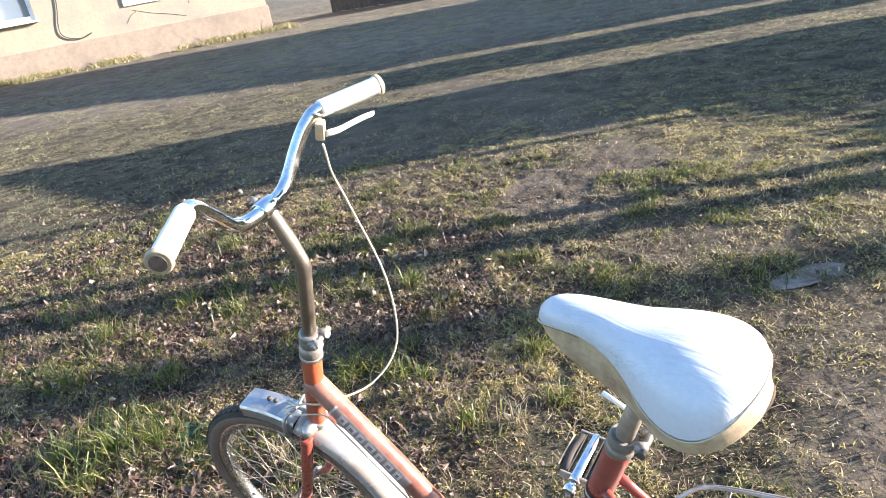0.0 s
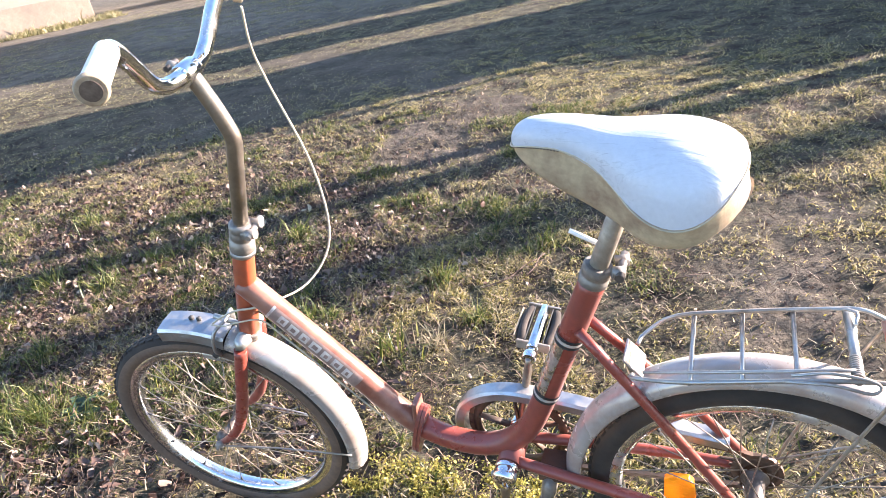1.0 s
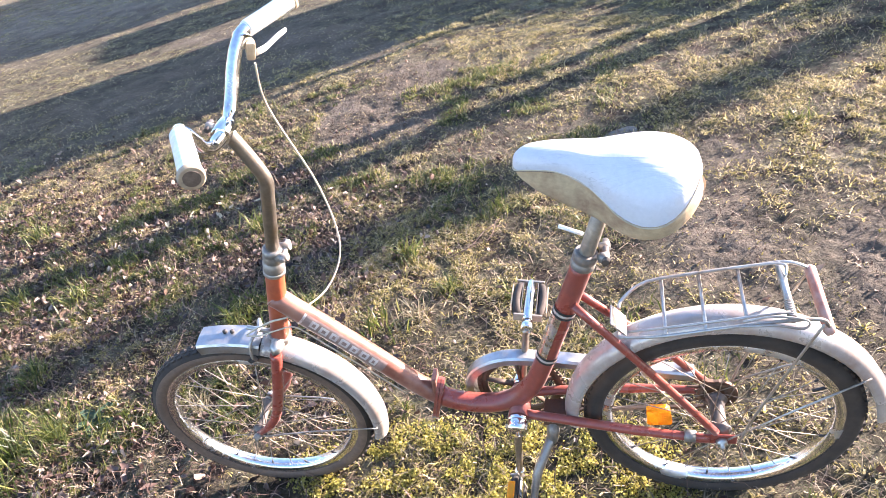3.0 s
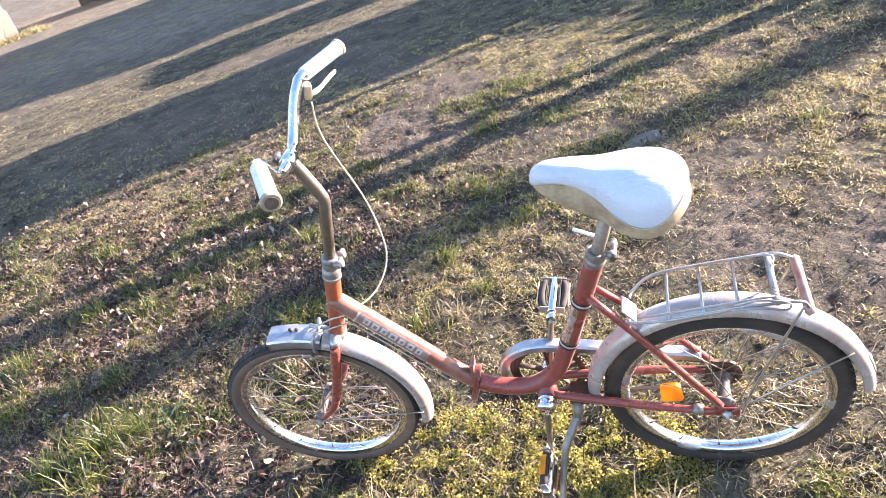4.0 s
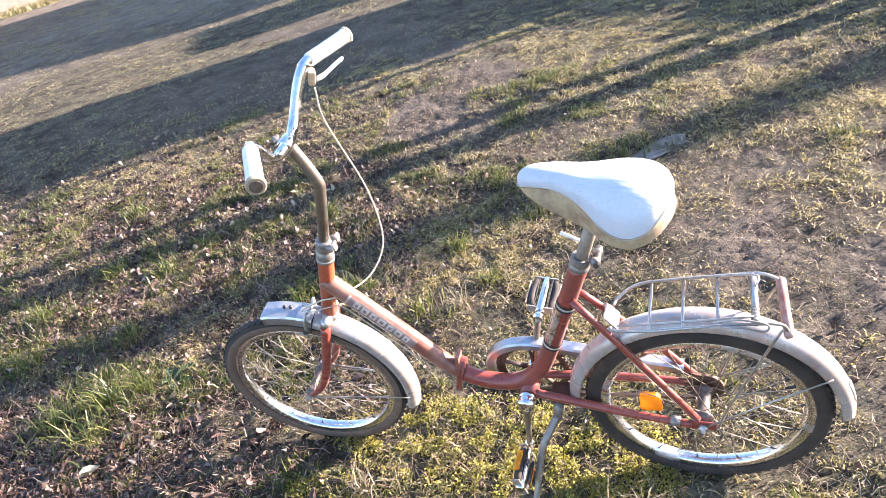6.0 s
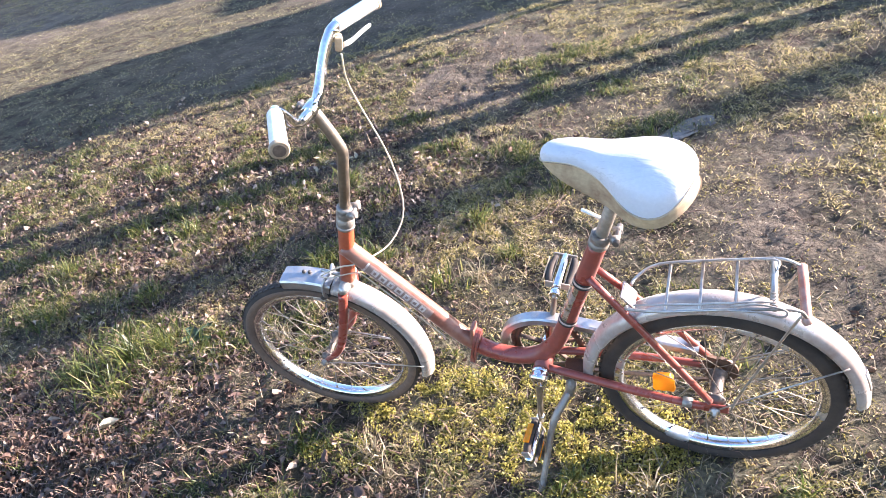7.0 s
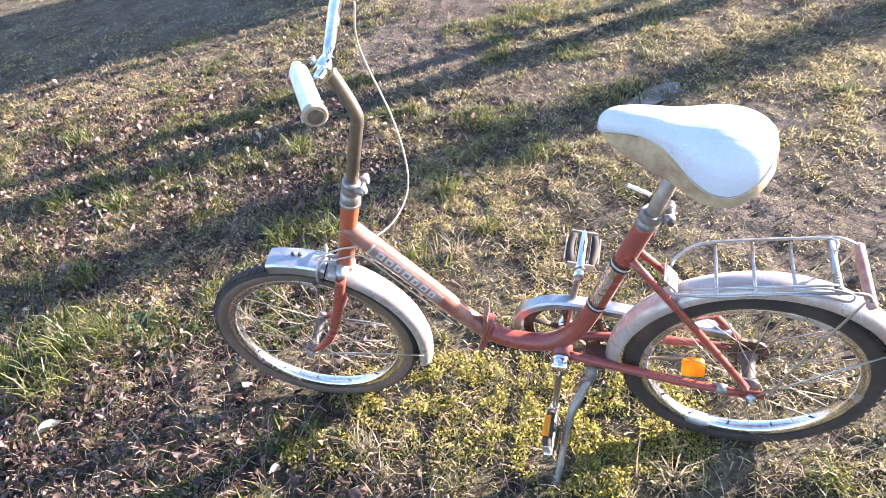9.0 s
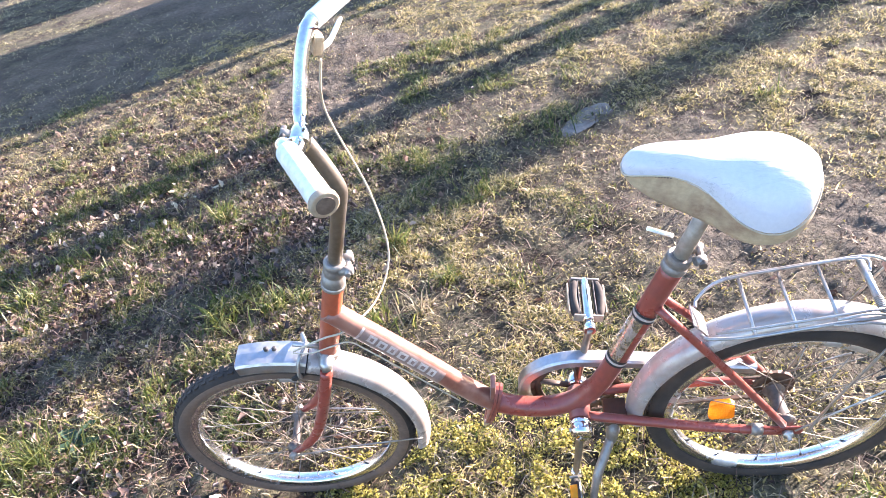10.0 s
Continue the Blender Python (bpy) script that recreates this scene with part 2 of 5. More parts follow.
def soil():
    m, t, b = nodes_of("soil_and_short_turf")
    big, mid, small = noise_of(t, 0.9, 4.0), noise_of(t, 7.0, 8.0, 0.7), noise_of(t, 60.0, 6.0, 0.7)
    earth = ramp(t, small, ((0.34, (0.010, 0.007, 0.0055)), (0.7, (0.088, 0.060, 0.042))))
    turf = ramp(t, small, ((0.32, (0.026, 0.025, 0.015)), (0.7, (0.20, 0.172, 0.105))))
    mask = ramp(t, mid, ((0.40, (0, 0, 0)), (0.56, (1, 1, 1))))
    col = mix(t, mask, earth, turf)
    a = t.nodes.new("ShaderNodeVertexColor")
    a.layer_name = "bare"
    bare = ramp(t, small, ((0.3, (0.062, 0.048, 0.036)), (0.7, (0.170, 0.136, 0.100))))
    col = mix(t, a.outputs["Color"], col, bare)
    # far soil turns to pale sand, which also carries the brightening of haze
    far = t.nodes.new("ShaderNodeVertexColor")
    far.layer_name = "sand_and_haze"
    sand = ramp(t, small, ((0.3, (0.13, 0.105, 0.082)), (0.7, (0.27, 0.225, 0.17))))
    col = mix(t, far.outputs["Color"], col, sand)
    patch = ramp(t, noise_of(t, 3.2, 6.0, 0.65), ((0.38, (0.55, 0.55, 0.52)), (0.62, (1, 1, 1))))
    mul = t.nodes.new("ShaderNodeMix")
    mul.data_type, mul.blend_type = "RGBA", "MULTIPLY"
    mul.inputs[0].default_value = 1.0
    t.links.new(col, mul.inputs[6])
    t.links.new(patch, mul.inputs[7])
    col = mul.outputs[2]
    t.links.new(col, b.inputs["Base Color"])
    b.inputs["Roughness"].default_value = 0.95
    b.inputs["Specular IOR Level"].default_value = 0.15
    clods = noise_of(t, 24.0, 5.0, 0.65)
    last = None
    for height, depth in ((mid, 0.018), (clods, 0.016), (small, 0.011)):
        bp = add(t, "ShaderNodeBump", Strength=0.9, Distance=depth)
        t.links.new(height, bp.inputs["Height"])
        if last:
            t.links.new(last, bp.inputs["Normal"])
        last = bp.outputs["Normal"]
    t.links.new(last, b.inputs["Normal"])
    return m


SOIL = soil()
PLASTER = surface("ochre_plaster", (0.34, 0.275, 0.19), (0.22, 0.19, 0.155), rough=0.9, fine=12, broad=0.9, amount=(0.4, 0.7), bump=0.3)
PLINTH = surface("grey_plinth", (0.26, 0.20, 0.15), (0.17, 0.135, 0.105), rough=0.95, fine=10, broad=1.2, bump=0.3)
SLAB = surface("pale_worn_stone", (0.185, 0.165, 0.145), (0.095, 0.08, 0.066), rough=0.95, fine=45, broad=14, amount=(0.42, 0.64), bump=0.5)
PAINT_WHITE = surface("white_paint", (0.78, 0.78, 0.78), (0.6, 0.6, 0.58), rough=0.5, fine=20, broad=3, bump=0.05)
BARK = surface("bark", (0.12, 0.09, 0.065), (0.06, 0.05, 0.04), rough=0.95, fine=25, broad=5, bump=0.8)
CROWN = leafy("tree_leaves", ((0.0, (0.045, 0.07, 0.02)), (1.0, (0.10, 0.13, 0.04))), glow=0.3)
DARKWOOD = surface("dark_boards", (0.07, 0.065, 0.06), (0.03, 0.03, 0.03), rough=0.9, fine=15, broad=2, bump=0.3)
WIRE = surface("black_wire", (0.03, 0.03, 0.03), (0.08, 0.07, 0.06), rough=0.6, bump=0.0)


def glass():
    m, t, b = nodes_of("window_glass")
    b.inputs["Base Color"].default_value = (0.35, 0.42, 0.5, 1)
    b.inputs["Roughness"].default_value = 0.06
    b.inputs["Transmission Weight"].default_value = 0.6
    return m


GLASS = glass()


# ---- mesh helpers ----
def part(name, bm, material, parent, label=""):
    me = bpy.data.meshes.new(name)
    bm.to_mesh(me)
    bm.free()
    me.materials.append(material)
    ob = new(name, me)
    ob.parent = parent
    if label:
        tagged(ob, label=label)
    return ob


def empty(name, m=None):
    ob = new(name)
    ob.empty_display_size = 0.1
    if m is not None:
        ob.matrix_world = m
    return ob


def smooth_line(pts, steps=6, closed=False):
    """A Catmull-Rom line through the points."""
    p = [Vector(q) for q in pts]
    n, out = len(p), []
    for i in range(n if closed else n - 1):
        a, b = p[i - 1] if (closed or i) else p[0] * 2 - p[1], p[i]
        c = p[(i + 1) % n]
        d = p[(i + 2) % n] if (closed or i + 2 < n) else c * 2 - b
        for k in range(steps):
            s = k / steps
            out.append(0.5 * (2 * b + (c - a) * s + (2 * a - 5 * b + 4 * c - d) * s * s + (3 * b - a - 3 * c + d) * s ** 3))
    if not closed:
        out.append(p[-1])
    return out


def tube(bm, pts, radius, seg=12, closed=False, caps=True, flat=1.0, side=None):
    """Sweeps a round (or, with flat below 1, flattened) section along the points; radius is one number or one for each point."""
    pts = [Vector(p) for p in pts]
    n = len(pts)
    rad = radius if isinstance(radius, (list, tuple)) else [radius] * n
    rings, u = [], None
    for i, p in enumerate(pts):
        t = (pts[(i + 1) % n] - pts[i - 1]) if (closed or 0 < i < n - 1) else (pts[1] - pts[0] if i == 0 else pts[-1] - pts[-2])
        t.normalize()
        if side is not None:
            u = Vector(side) - t * t.dot(Vector(side))
        elif u is None:
            u = t.orthogonal()
        else:
            u = u - t * t.dot(u)
        u.normalize()
        v = t.cross(u)
        rings.append([bm.verts.new(p + rad[i] * (u * math.cos(a) + v * flat * math.sin(a))) for a in (2 * math.pi * k / seg for k in range(seg))])
    for i in range(n if closed else n - 1):
        a, b = rings[i], rings[(i + 1) % n]
        for k in range(seg):
            bm.faces.new((a[k], a[(k + 1) % seg], b[(k + 1) % seg], b[k])).smooth = True
    if caps and not closed:
        bm.faces.new(rings[0][::-1])
        bm.faces.new(rings[-1])
    return bm


def tube_part(name, pts, radius, material, parent, seg=12, label="", steps=0, **more):
    bm = bmesh.new()
    tube(bm, smooth_line(pts, steps) if steps else pts, radius, seg, **more)
    return part(name, bm, material, parent, label)


def lathe(bm, profile, centre, axis=(0, 1, 0), seg=48, closed=True):
    """Turns a profile of (radius, along) about an axis through centre."""
    c, ax = Vector(centre), Vector(axis).normalized()
    u = ax.orthogonal().normalized()
    v = ax.cross(u)
    rings = [[bm.verts.new(c + ax * h + r * (u * math.cos(a) + v * math.sin(a))) for a in (2 * math.pi * k / seg for k in range(seg))] for r, h in profile]
    m = len(rings)
    for i in range(m if closed else m - 1):
        a, b = rings[i], rings[(i + 1) % m]
        for k in range(seg):
            bm.faces.new((a[k], b[k], b[(k + 1) % seg], a[(k + 1) % seg])).smooth = True
    if not closed:
        if profile[0][0] > 1e-4:
            bm.faces.new(rings[0])
        if profile[-1][0] > 1e-4:
            bm.faces.new(rings[-1][::-1])
    return bm


def box(bm, size, m=None, bevel=0.0):
    r = bmesh.ops.create_cube(bm, size=1.0, matrix=(m or Matrix()) @ Matrix.Diagonal((*size, 1)))
    if bevel:
        edges = list({e for v in r["verts"] for e in v.link_edges})
        bmesh.ops.bevel(bm, geom=edges, offset=bevel, segments=2, affect="EDGES", profile=0.6)
    return bm


def box_part(name, size, m, material, parent, label="", bevel=0.002):
    bm = bmesh.new()
    box(bm, size, m, bevel)
    return part(name, bm, material, parent, label)


# ---- the ground: one sheet out to the horizon ----
BARE = [(0.80, 0.80, 0.42, 0.55, 0.75), (1.50, 0.60, 0.7, 0.5, 0.9), (2.2, 0.4, 0.8, 0.45, 0.7), (-1.02, 2.62, 0.42, 0.64, 0.95), (-0.2, 2.0, 0.35, 0.3, 0.4), (0.45, 1.35, 0.35, 0.35, 0.6), (-3.6, 5.3, 0.5, 0.3, 0.5), (-14.8, 10.6, 2.2, 3.2, 0.8)]


def bare_at(x, y):
    """How far the turf is worn away: 0 grown over, 1 bare earth."""
    v = 0.0
    for cx, cy, rx, ry, k in BARE:
        v = np.maximum(v, k * np.clip(1.6 - ((x - cx) / rx) ** 2 - ((y - cy) / ry) ** 2, 0, 1))
    ragged = np.sin(6.1 * x + 2.3 * y) * np.sin(5.2 * y - 3.1 * x + 1.2) + 0.6 * np.sin(13.7 * x - 9.1 * y + 0.5) * np.sin(11.3 * y + 7.7 * x)
    v = np.clip(v * (1.0 + 0.45 * ragged), 0, 1)
    w = -x * sa + y * ca
    v = np.maximum(v, 0.5 * np.clip(1.5 - np.abs(w - 9.4) / 1.5, 0, 1) * (1 + 0.4 * ragged))
    # a trodden way along the foot of the tall shed's shade, and a path that crosses it
    s = x * ca + y * sa
    v = np.maximum(v, 0.72 * np.clip(1.5 - np.abs(w - 4.75 - 0.12 * s) / 0.95, 0, 1) * np.clip((2.0 - s) / 1.2, 0, 1) * np.clip((s + 2.2) / 1.0, 0, 1) * np.clip(1 + 0.35 * ragged, 0, 1))
    v = np.maximum(v, 0.95 * np.clip(1.5 - np.abs(s - 0.75 + 0.30 * (w - 4.6)) / 0.30, 0, 1) * np.clip((w - 3.4) / 0.4, 0, 1) * np.clip((7.0 - w) / 0.8, 0, 1) * np.clip(1 + 0.3 * ragged, 0, 1))
    return v


def vnoise(x, y, scale, seed):
    """Smooth random noise between 0 and 1, scale cells to the metre."""
    tab = np.random.default_rng(seed).random((256, 256))
    u, v = np.asarray(x) * scale, np.asarray(y) * scale
    i, j = np.floor(u).astype(int), np.floor(v).astype(int)
    f, g = u - i, v - j
    f, g = f * f * (3 - 2 * f), g * g * (3 - 2 * g)
    i0, i1, j0, j1 = i % 256, (i + 1) % 256, j % 256, (j + 1) % 256
    return (tab[i0, j0] * (1 - f) + tab[i1, j0] * f) * (1 - g) + (tab[i0, j1] * (1 - f) + tab[i1, j1] * f) * g


def lumps(x, y):
    """How far a spot lies on a clump of the turf (1) or in a gap (0)."""
    return 0.45 * vnoise(x, y, 11.0, 1) + 0.33 * vnoise(x, y, 23.0, 2) + 0.22 * vnoise(x, y, 41.0, 3)


def rolling(x, y):
    """The height of the ground."""
    near = np.exp(-((x + 0.05) ** 2 + y ** 2) / 1.5)
    z = -0.028 * (x + 0.04) * near
    bumps = 0.012 * np.sin(1.9 * x + 0.6) * np.sin(1.6 * y - 0.4) + 0.006 * np.sin(5.3 * x + 1.7 * y) * np.sin(4.7 * y - 2.1 * x + 1.0)
    bumps = bumps + 0.0025 * np.sin(17 * x + 3.0 * y) * np.sin(15 * y - 6 * x)
    z = z + bumps * np.clip(((x + 0.05) ** 2 / 1.2 + y ** 2) / 0.5, 0.12, 1.0)
    r = np.hypot(x, y)
    z = z + (0.026 + 0.026 * np.clip(-0.2 - x, 0, 0.6) / 0.6) * (lumps(x, y) - 0.5) * np.clip(1.7 - r / 3.4, 0, 1) * np.clip((y + 1.1) / 0.4, 0, 1) * (1 - 0.45 * bare_at(x, y))
    # trodden clods where the earth is bare
    z = z + (0.007 * (vnoise(x, y, 15.0, 71) - 0.5) - 0.020 * np.abs(vnoise(x, y, 29.0, 72) - 0.5) + 0.006 * (vnoise(x, y, 50.0, 73) - 0.5)) * bare_at(x, y) * np.clip(2.2 - r / 2.2, 0, 1)
    return z


def spread(lo, hi, step, far, grow=1.22):
    inner = list(np.arange(lo, hi + step / 2, step))
    out, d = [], step
    while d < far:
        d *= grow
        out.append(d)
    return np.array([lo - v for v in np.cumsum(out)[::-1]] + inner + [hi + v for v in np.cumsum(out)])


def ground():
    xs, ys = spread(-2.6, 1.7, 0.017, 260, 1.09), spread(-0.7, 2.8, 0.017, 260, 1.09)
    gx, gy = np.meshgrid(xs, ys)
    x, y = gx.ravel(), gy.ravel()
    z = rolling(x, y)
    rough = 2.2 * (lumps(x, y) - 0.5)
    # two shallow wheel ruts across the bare earth
    for k, c in ((0, 0.94), (1, 0.86)):
        d = np.abs((y - c) + 0.95 * (x - 0.80)) / 1.4
        z = z - 0.006 * np.clip(1 - d / 0.02, 0, 1) * np.clip((x - 0.55) / 0.2, 0, 1)
    nx, ny = len(xs), len(ys)
    idx = np.arange(nx * ny).reshape(ny, nx)
    quads = np.stack([idx[:-1, :-1], idx[:-1, 1:], idx[1:, 1:], idx[1:, :-1]], -1).reshape(-1, 4)
    me = bpy.data.meshes.new("ground")
    me.from_pydata(np.stack([x, y, z], 1).tolist(), [], quads.tolist())
    col = me.color_attributes.new("bare", "FLOAT_COLOR", "POINT")
    b = np.clip(bare_at(x, y) + 0.25 * rough * (bare_at(x, y) > 0.02), 0, 1)
    col.data.foreach_set("color", np.stack([b, b, b, np.ones_like(b)], 1).ravel())
    # paler with distance: sand-coloured earth by the house, plus haze put into the colour
    w = -x * sa + y * ca
    sand = me.color_attributes.new("sand_and_haze", "FLOAT_COLOR", "POINT")
    b = np.clip((w - 8.0) / 2.0, 0, 1) * (0.45 + 0.5 * vnoise(x, y, 0.6, 51)) * (0.6 + 0.4 * vnoise(x, y, 2.2, 52))
    sand.data.foreach_set("color", np.stack([b, b, b, np.ones_like(b)], 1).ravel())
    me.polygons.foreach_set("use_smooth", np.ones(len(quads), bool))
    me.materials.append(SOIL)
    return tagged(new("ground", me), "trodden earth yard with patchy short dry grass", "ground", kind="structure")


ground()

# ---- the house at the edge of the yard ----
CORNER, WALL_DIR = Vector((-14.6, 13.4, 0.30)), Vector((-0.55, -0.835, 0))
house = empty("house", Matrix.Translation(CORNER) @ Matrix.Rotation(math.atan2(WALL_DIR.y, WALL_DIR.x), 4, "Z"))
tagged(house, "sunlit ochre plastered house with a white framed window", "house", kind="structure")
# in the house's own axes x runs along the front from the corner, y towards the back (minus) and z up
WX0, WX1, WZ0, WZ1 = 5.46, 6.86, 1.02, 2.50
BACK = 6.0
SGN = -1.0
for nm, (x0, x1, z0, z1) in (("wall", (0, WX0, 0.36, 4.2)), ("wall", (WX1, 12, 0.36, 4.2)), ("wall", (WX0, WX1, 0.36, WZ0)), ("wall", (WX0, WX1, WZ1, 4.2))):
    box_part(nm, (x1 - x0, 0.35, z1 - z0), Matrix.Translation(((x0 + x1) / 2, SGN * 0.175, (z0 + z1) / 2)), PLASTER, house, bevel=0)
for x in (0.175, 11.825):
    box_part("wall", (0.35, BACK - 0.70, 3.84), Matrix.Translation((x, SGN * (BACK / 2), 2.28)), PLASTER, house, bevel=0)
box_part("wall", (12, 0.35, 3.84), Matrix.Translation((6, SGN * (BACK - 0.175), 2.28)), PLASTER, house, bevel=0)
box_part("plinth", (12.08, BACK + 0.08, 0.86), Matrix.Translation((6, SGN * BACK / 2, -0.07)), PLINTH, house, "grey stained plinth", bevel=0.02)
bm = bmesh.new()
rp = [bm.verts.new((x, SGN * y, z)) for x in (-0.4, 12.4) for y, z in ((-0.5, 4.1), (BACK / 2, 6.6), (BACK + 0.5, 4.1))]
bm.faces.new((rp[0], rp[1], rp[4], rp[3]))
bm.faces.new((rp[1], rp[2], rp[5], rp[4]))
bm.faces.new((rp[0], rp[2], rp[1]))
bm.faces.new((rp[3], rp[4], rp[5]))
bm.faces.new((rp[0], rp[3], rp[5], rp[2]))
bmesh.ops.recalc_face_normals(bm, faces=bm.faces)
part("roof", bm, DARKWOOD, house)
win = box_part("window", (WX1 - WX0, 0.02, WZ1 - WZ0), Matrix.Translation(((WX0 + WX1) / 2, SGN * 0.10, (WZ0 + WZ1) / 2)), GLASS, house, bevel=0)
for sx, sz, cx, cz in ((0.09, WZ1 - WZ0, WX0 + 0.045, (WZ0 + WZ1) / 2), (0.09, WZ1 - WZ0, WX1 - 0.045, (WZ0 + WZ1) / 2), (0.07, WZ1 - WZ0 - 0.2, (WX0 + WX1) / 2, (WZ0 + WZ1) / 2), (WX1 - WX0 - 0.19, 0.09, (WX0 + WX1) / 2, WZ0 + 0.047), (WX1 - WX0 - 0.19, 0.09, (WX0 + WX1) / 2, WZ1 - 0.047)):
    box_part("frame", (sx, 0.07, sz), Matrix.Translation((cx, SGN * 0.075, cz)), PAINT_WHITE, win, bevel=0.005)
box_part("sill", (WX1 - WX0 + 0.16, 0.14, 0.05), Matrix.Translation(((WX0 + WX1) / 2, SGN * -0.05, WZ0 - 0.03)), PAINT_WHITE, win, bevel=0.005)
tube_part("wire", [(4.84, 0.025, 3.2), (4.88, 0.025, 1.5), (5.02, 0.03, 0.85), (5.03, 0.03, 0.60), (4.88, 0.03, 0.47), (4.60, 0.03, 0.42), (4.35, 0.03, 0.50)], 0.013, WIRE, house, seg=6, steps=5, label="black wire hanging on the wall")
for pts in (((3.3, 0.004, 0.84), (2.9, 0.004, 0.70), (2.5, 0.004, 0.60), (2.05, 0.004, 0.47)), ((3.5, 0.004, 0.55), (3.35, 0.004, 0.72), (3.2, 0.004, 0.80)), ((1.85, 0.004, 1.1), (1.92, 0.004, 0.75))):
    tube_part("crack", pts, 0.0045, WIRE, house, seg=5, steps=4)
box_part("wall_board", (0.95, 0.04, 0.7), Matrix.Translation((2.98, 0.022, 1.30)), PAINT_WHITE, house, "white board on the wall")
# a row of dark boards fills the dark area beyond the house corner
fence = empty("board_fence", Matrix.Translation((-12.6, 17.6, 0.0)) @ Matrix.Rotation(radians(18), 4, "Z"))
tagged(fence, "row of dark boards filling the dark area beyond the house corner", "fence", kind="structure")
for k in range(46):
    box_part("board", (0.145, 0.025, 1.7 + 0.05 * math.sin(k * 2.3)), Matrix.Translation((k * 0.155 - 2.8, 0.0, 0.84)), DARKWOOD, fence, bevel=0)
for z in (0.4, 1.3):
    box_part("rail", (7.2, 0.05, 0.09), Matrix.Translation((0.72, 0.040, z)), DARKWOOD, fence, bevel=0)


# ---- unseen trees, bushes and sheds added towards the sun to throw shadows across the yard ----
def place(s, w):
    """A spot s metres towards the sun and w metres across it."""
    return Vector((s * ca - w * sa, s * sa + w * ca, 0))


def tree(at, radius, height, seed, crown_r):
    rnd = random.Random(seed)
    z0 = float(rolling(np.array(at.x), np.array(at.y)))
    top = empty("tree", Matrix.Translation((at.x, at.y, z0 - 0.1)))
    tagged(top, "unseen bare-stemmed tree with a loose leafy crown, added for its shadow", "tree", "trees beside the yard")
    bm = bmesh.new()
    tube(bm, [(0, 0, height * k / 8) for k in range(9)], [radius * (1.12 if k == 0 else 1 - 0.04 * k) for k in range(9)], 12)
    limbs = []
    for k in range(9):
        a, h = k * 2.4 + rnd.random(), height * (0.66 + 0.035 * k)
        l = crown_r * rnd.uniform(0.6, 1.0)
        p = [Vector((0, 0, h)), Vector((l * 0.5 * math.cos(a), l * 0.5 * math.sin(a), h + l * 0.35)), Vector((l * math.cos(a), l * math.sin(a), h + l * 0.8))]
        tube(bm, p, [radius * 0.4, radius * 0.25, radius * 0.08], 6)
        limbs.append(p)
    part("trunk", bm, BARK, top)
    verts, faces = [], []
    for k in range(900):
        p = rnd.choice(limbs)
        c = p[1].lerp(p[2], rnd.uniform(-0.4, 1.25)) + Vector((rnd.gauss(0, 0.28), rnd.gauss(0, 0.28), rnd.gauss(0, 0.28))) * crown_r * 0.5
        q = Euler((rnd.uniform(0, 6), rnd.uniform(0, 6), rnd.uniform(0, 6))).to_matrix()
        i = len(verts)
        verts += [c + q @ Vector(v) * 0.11 for v in ((-1, 0, 0), (0, 0.55, 0.1), (1, 0, 0), (0, -0.55, 0.1))]
        faces.append((i, i + 1, i + 2, i + 3))
    me = bpy.data.meshes.new("crown")
    me.from_pydata([tuple(v) for v in verts], [], faces)
    me.materials.append(CROWN)
    cr = new("crown", me)
    cr.parent = top
    return top


# trees out of view, set where their trunks lay thin bands of shadow
for s, w, r, h, cr in ((4.9, 2.035, 0.110, 7.0, 1.6), (4.9, 2.312, 0.066, 6.5, 1.4), (21.0, 1.30, 0.20, 11.0, 2.4), (6.2, 3.595, 0.048, 6.0, 1.2)):
    tree(place(s, w), r, h, int(w * 100), cr)


def bush(at, radius, height, seed):
    """An unseen low loose bush of thin stems and small leaves, added for its shade."""
    rnd = random.Random(seed)
    top = empty("bush", Matrix.Translation((at.x, at.y, float(rolling(np.array(at.x), np.array(at.y))) - 0.02)))
    tagged(top, "unseen low loose bush with small dull leaves, added for its shade", "bush", "bushes beside the yard")
    bm = bmesh.new()
    tips = []
    for k in range(14):
        a, l = rnd.uniform(0, 6.28), radius * rnd.uniform(0.3, 1.0)
        tip = Vector((l * math.cos(a), l * math.sin(a), height * rnd.uniform(0.6, 1.0)))
        tube(bm, [(0, 0, 0), tip * 0.5 + Vector((0, 0, 0.08)), tip], [0.012, 0.008, 0.003], 5)
        tips.append(tip)
    part("stems", bm, BARK, top)
    verts, faces = [], []
    for k in range(3200):
        c = rnd.choice(tips) * rnd.uniform(0.35, 1.05) + Vector((rnd.gauss(0, 0.1), rnd.gauss(0, 0.1), rnd.gauss(0, 0.07)))
        c.z = max(c.z, 0.05)
        q = Euler((rnd.uniform(0, 6), rnd.uniform(0, 6), rnd.uniform(0, 6))).to_matrix()
        i = len(verts)
        verts += [c + q @ Vector(v) * 0.045 for v in ((-1, 0, 0), (0, 0.55, 0.1), (1, 0, 0), (0, -0.55, 0.1))]
        faces.append((i, i + 1, i + 2, i + 3))
    me = bpy.data.meshes.new("leaves")
    me.from_pydata([tuple(v) for v in verts], [], faces)
    me.materials.append(CROWN)
    lv = new("leaves", me)
    lv.parent = top


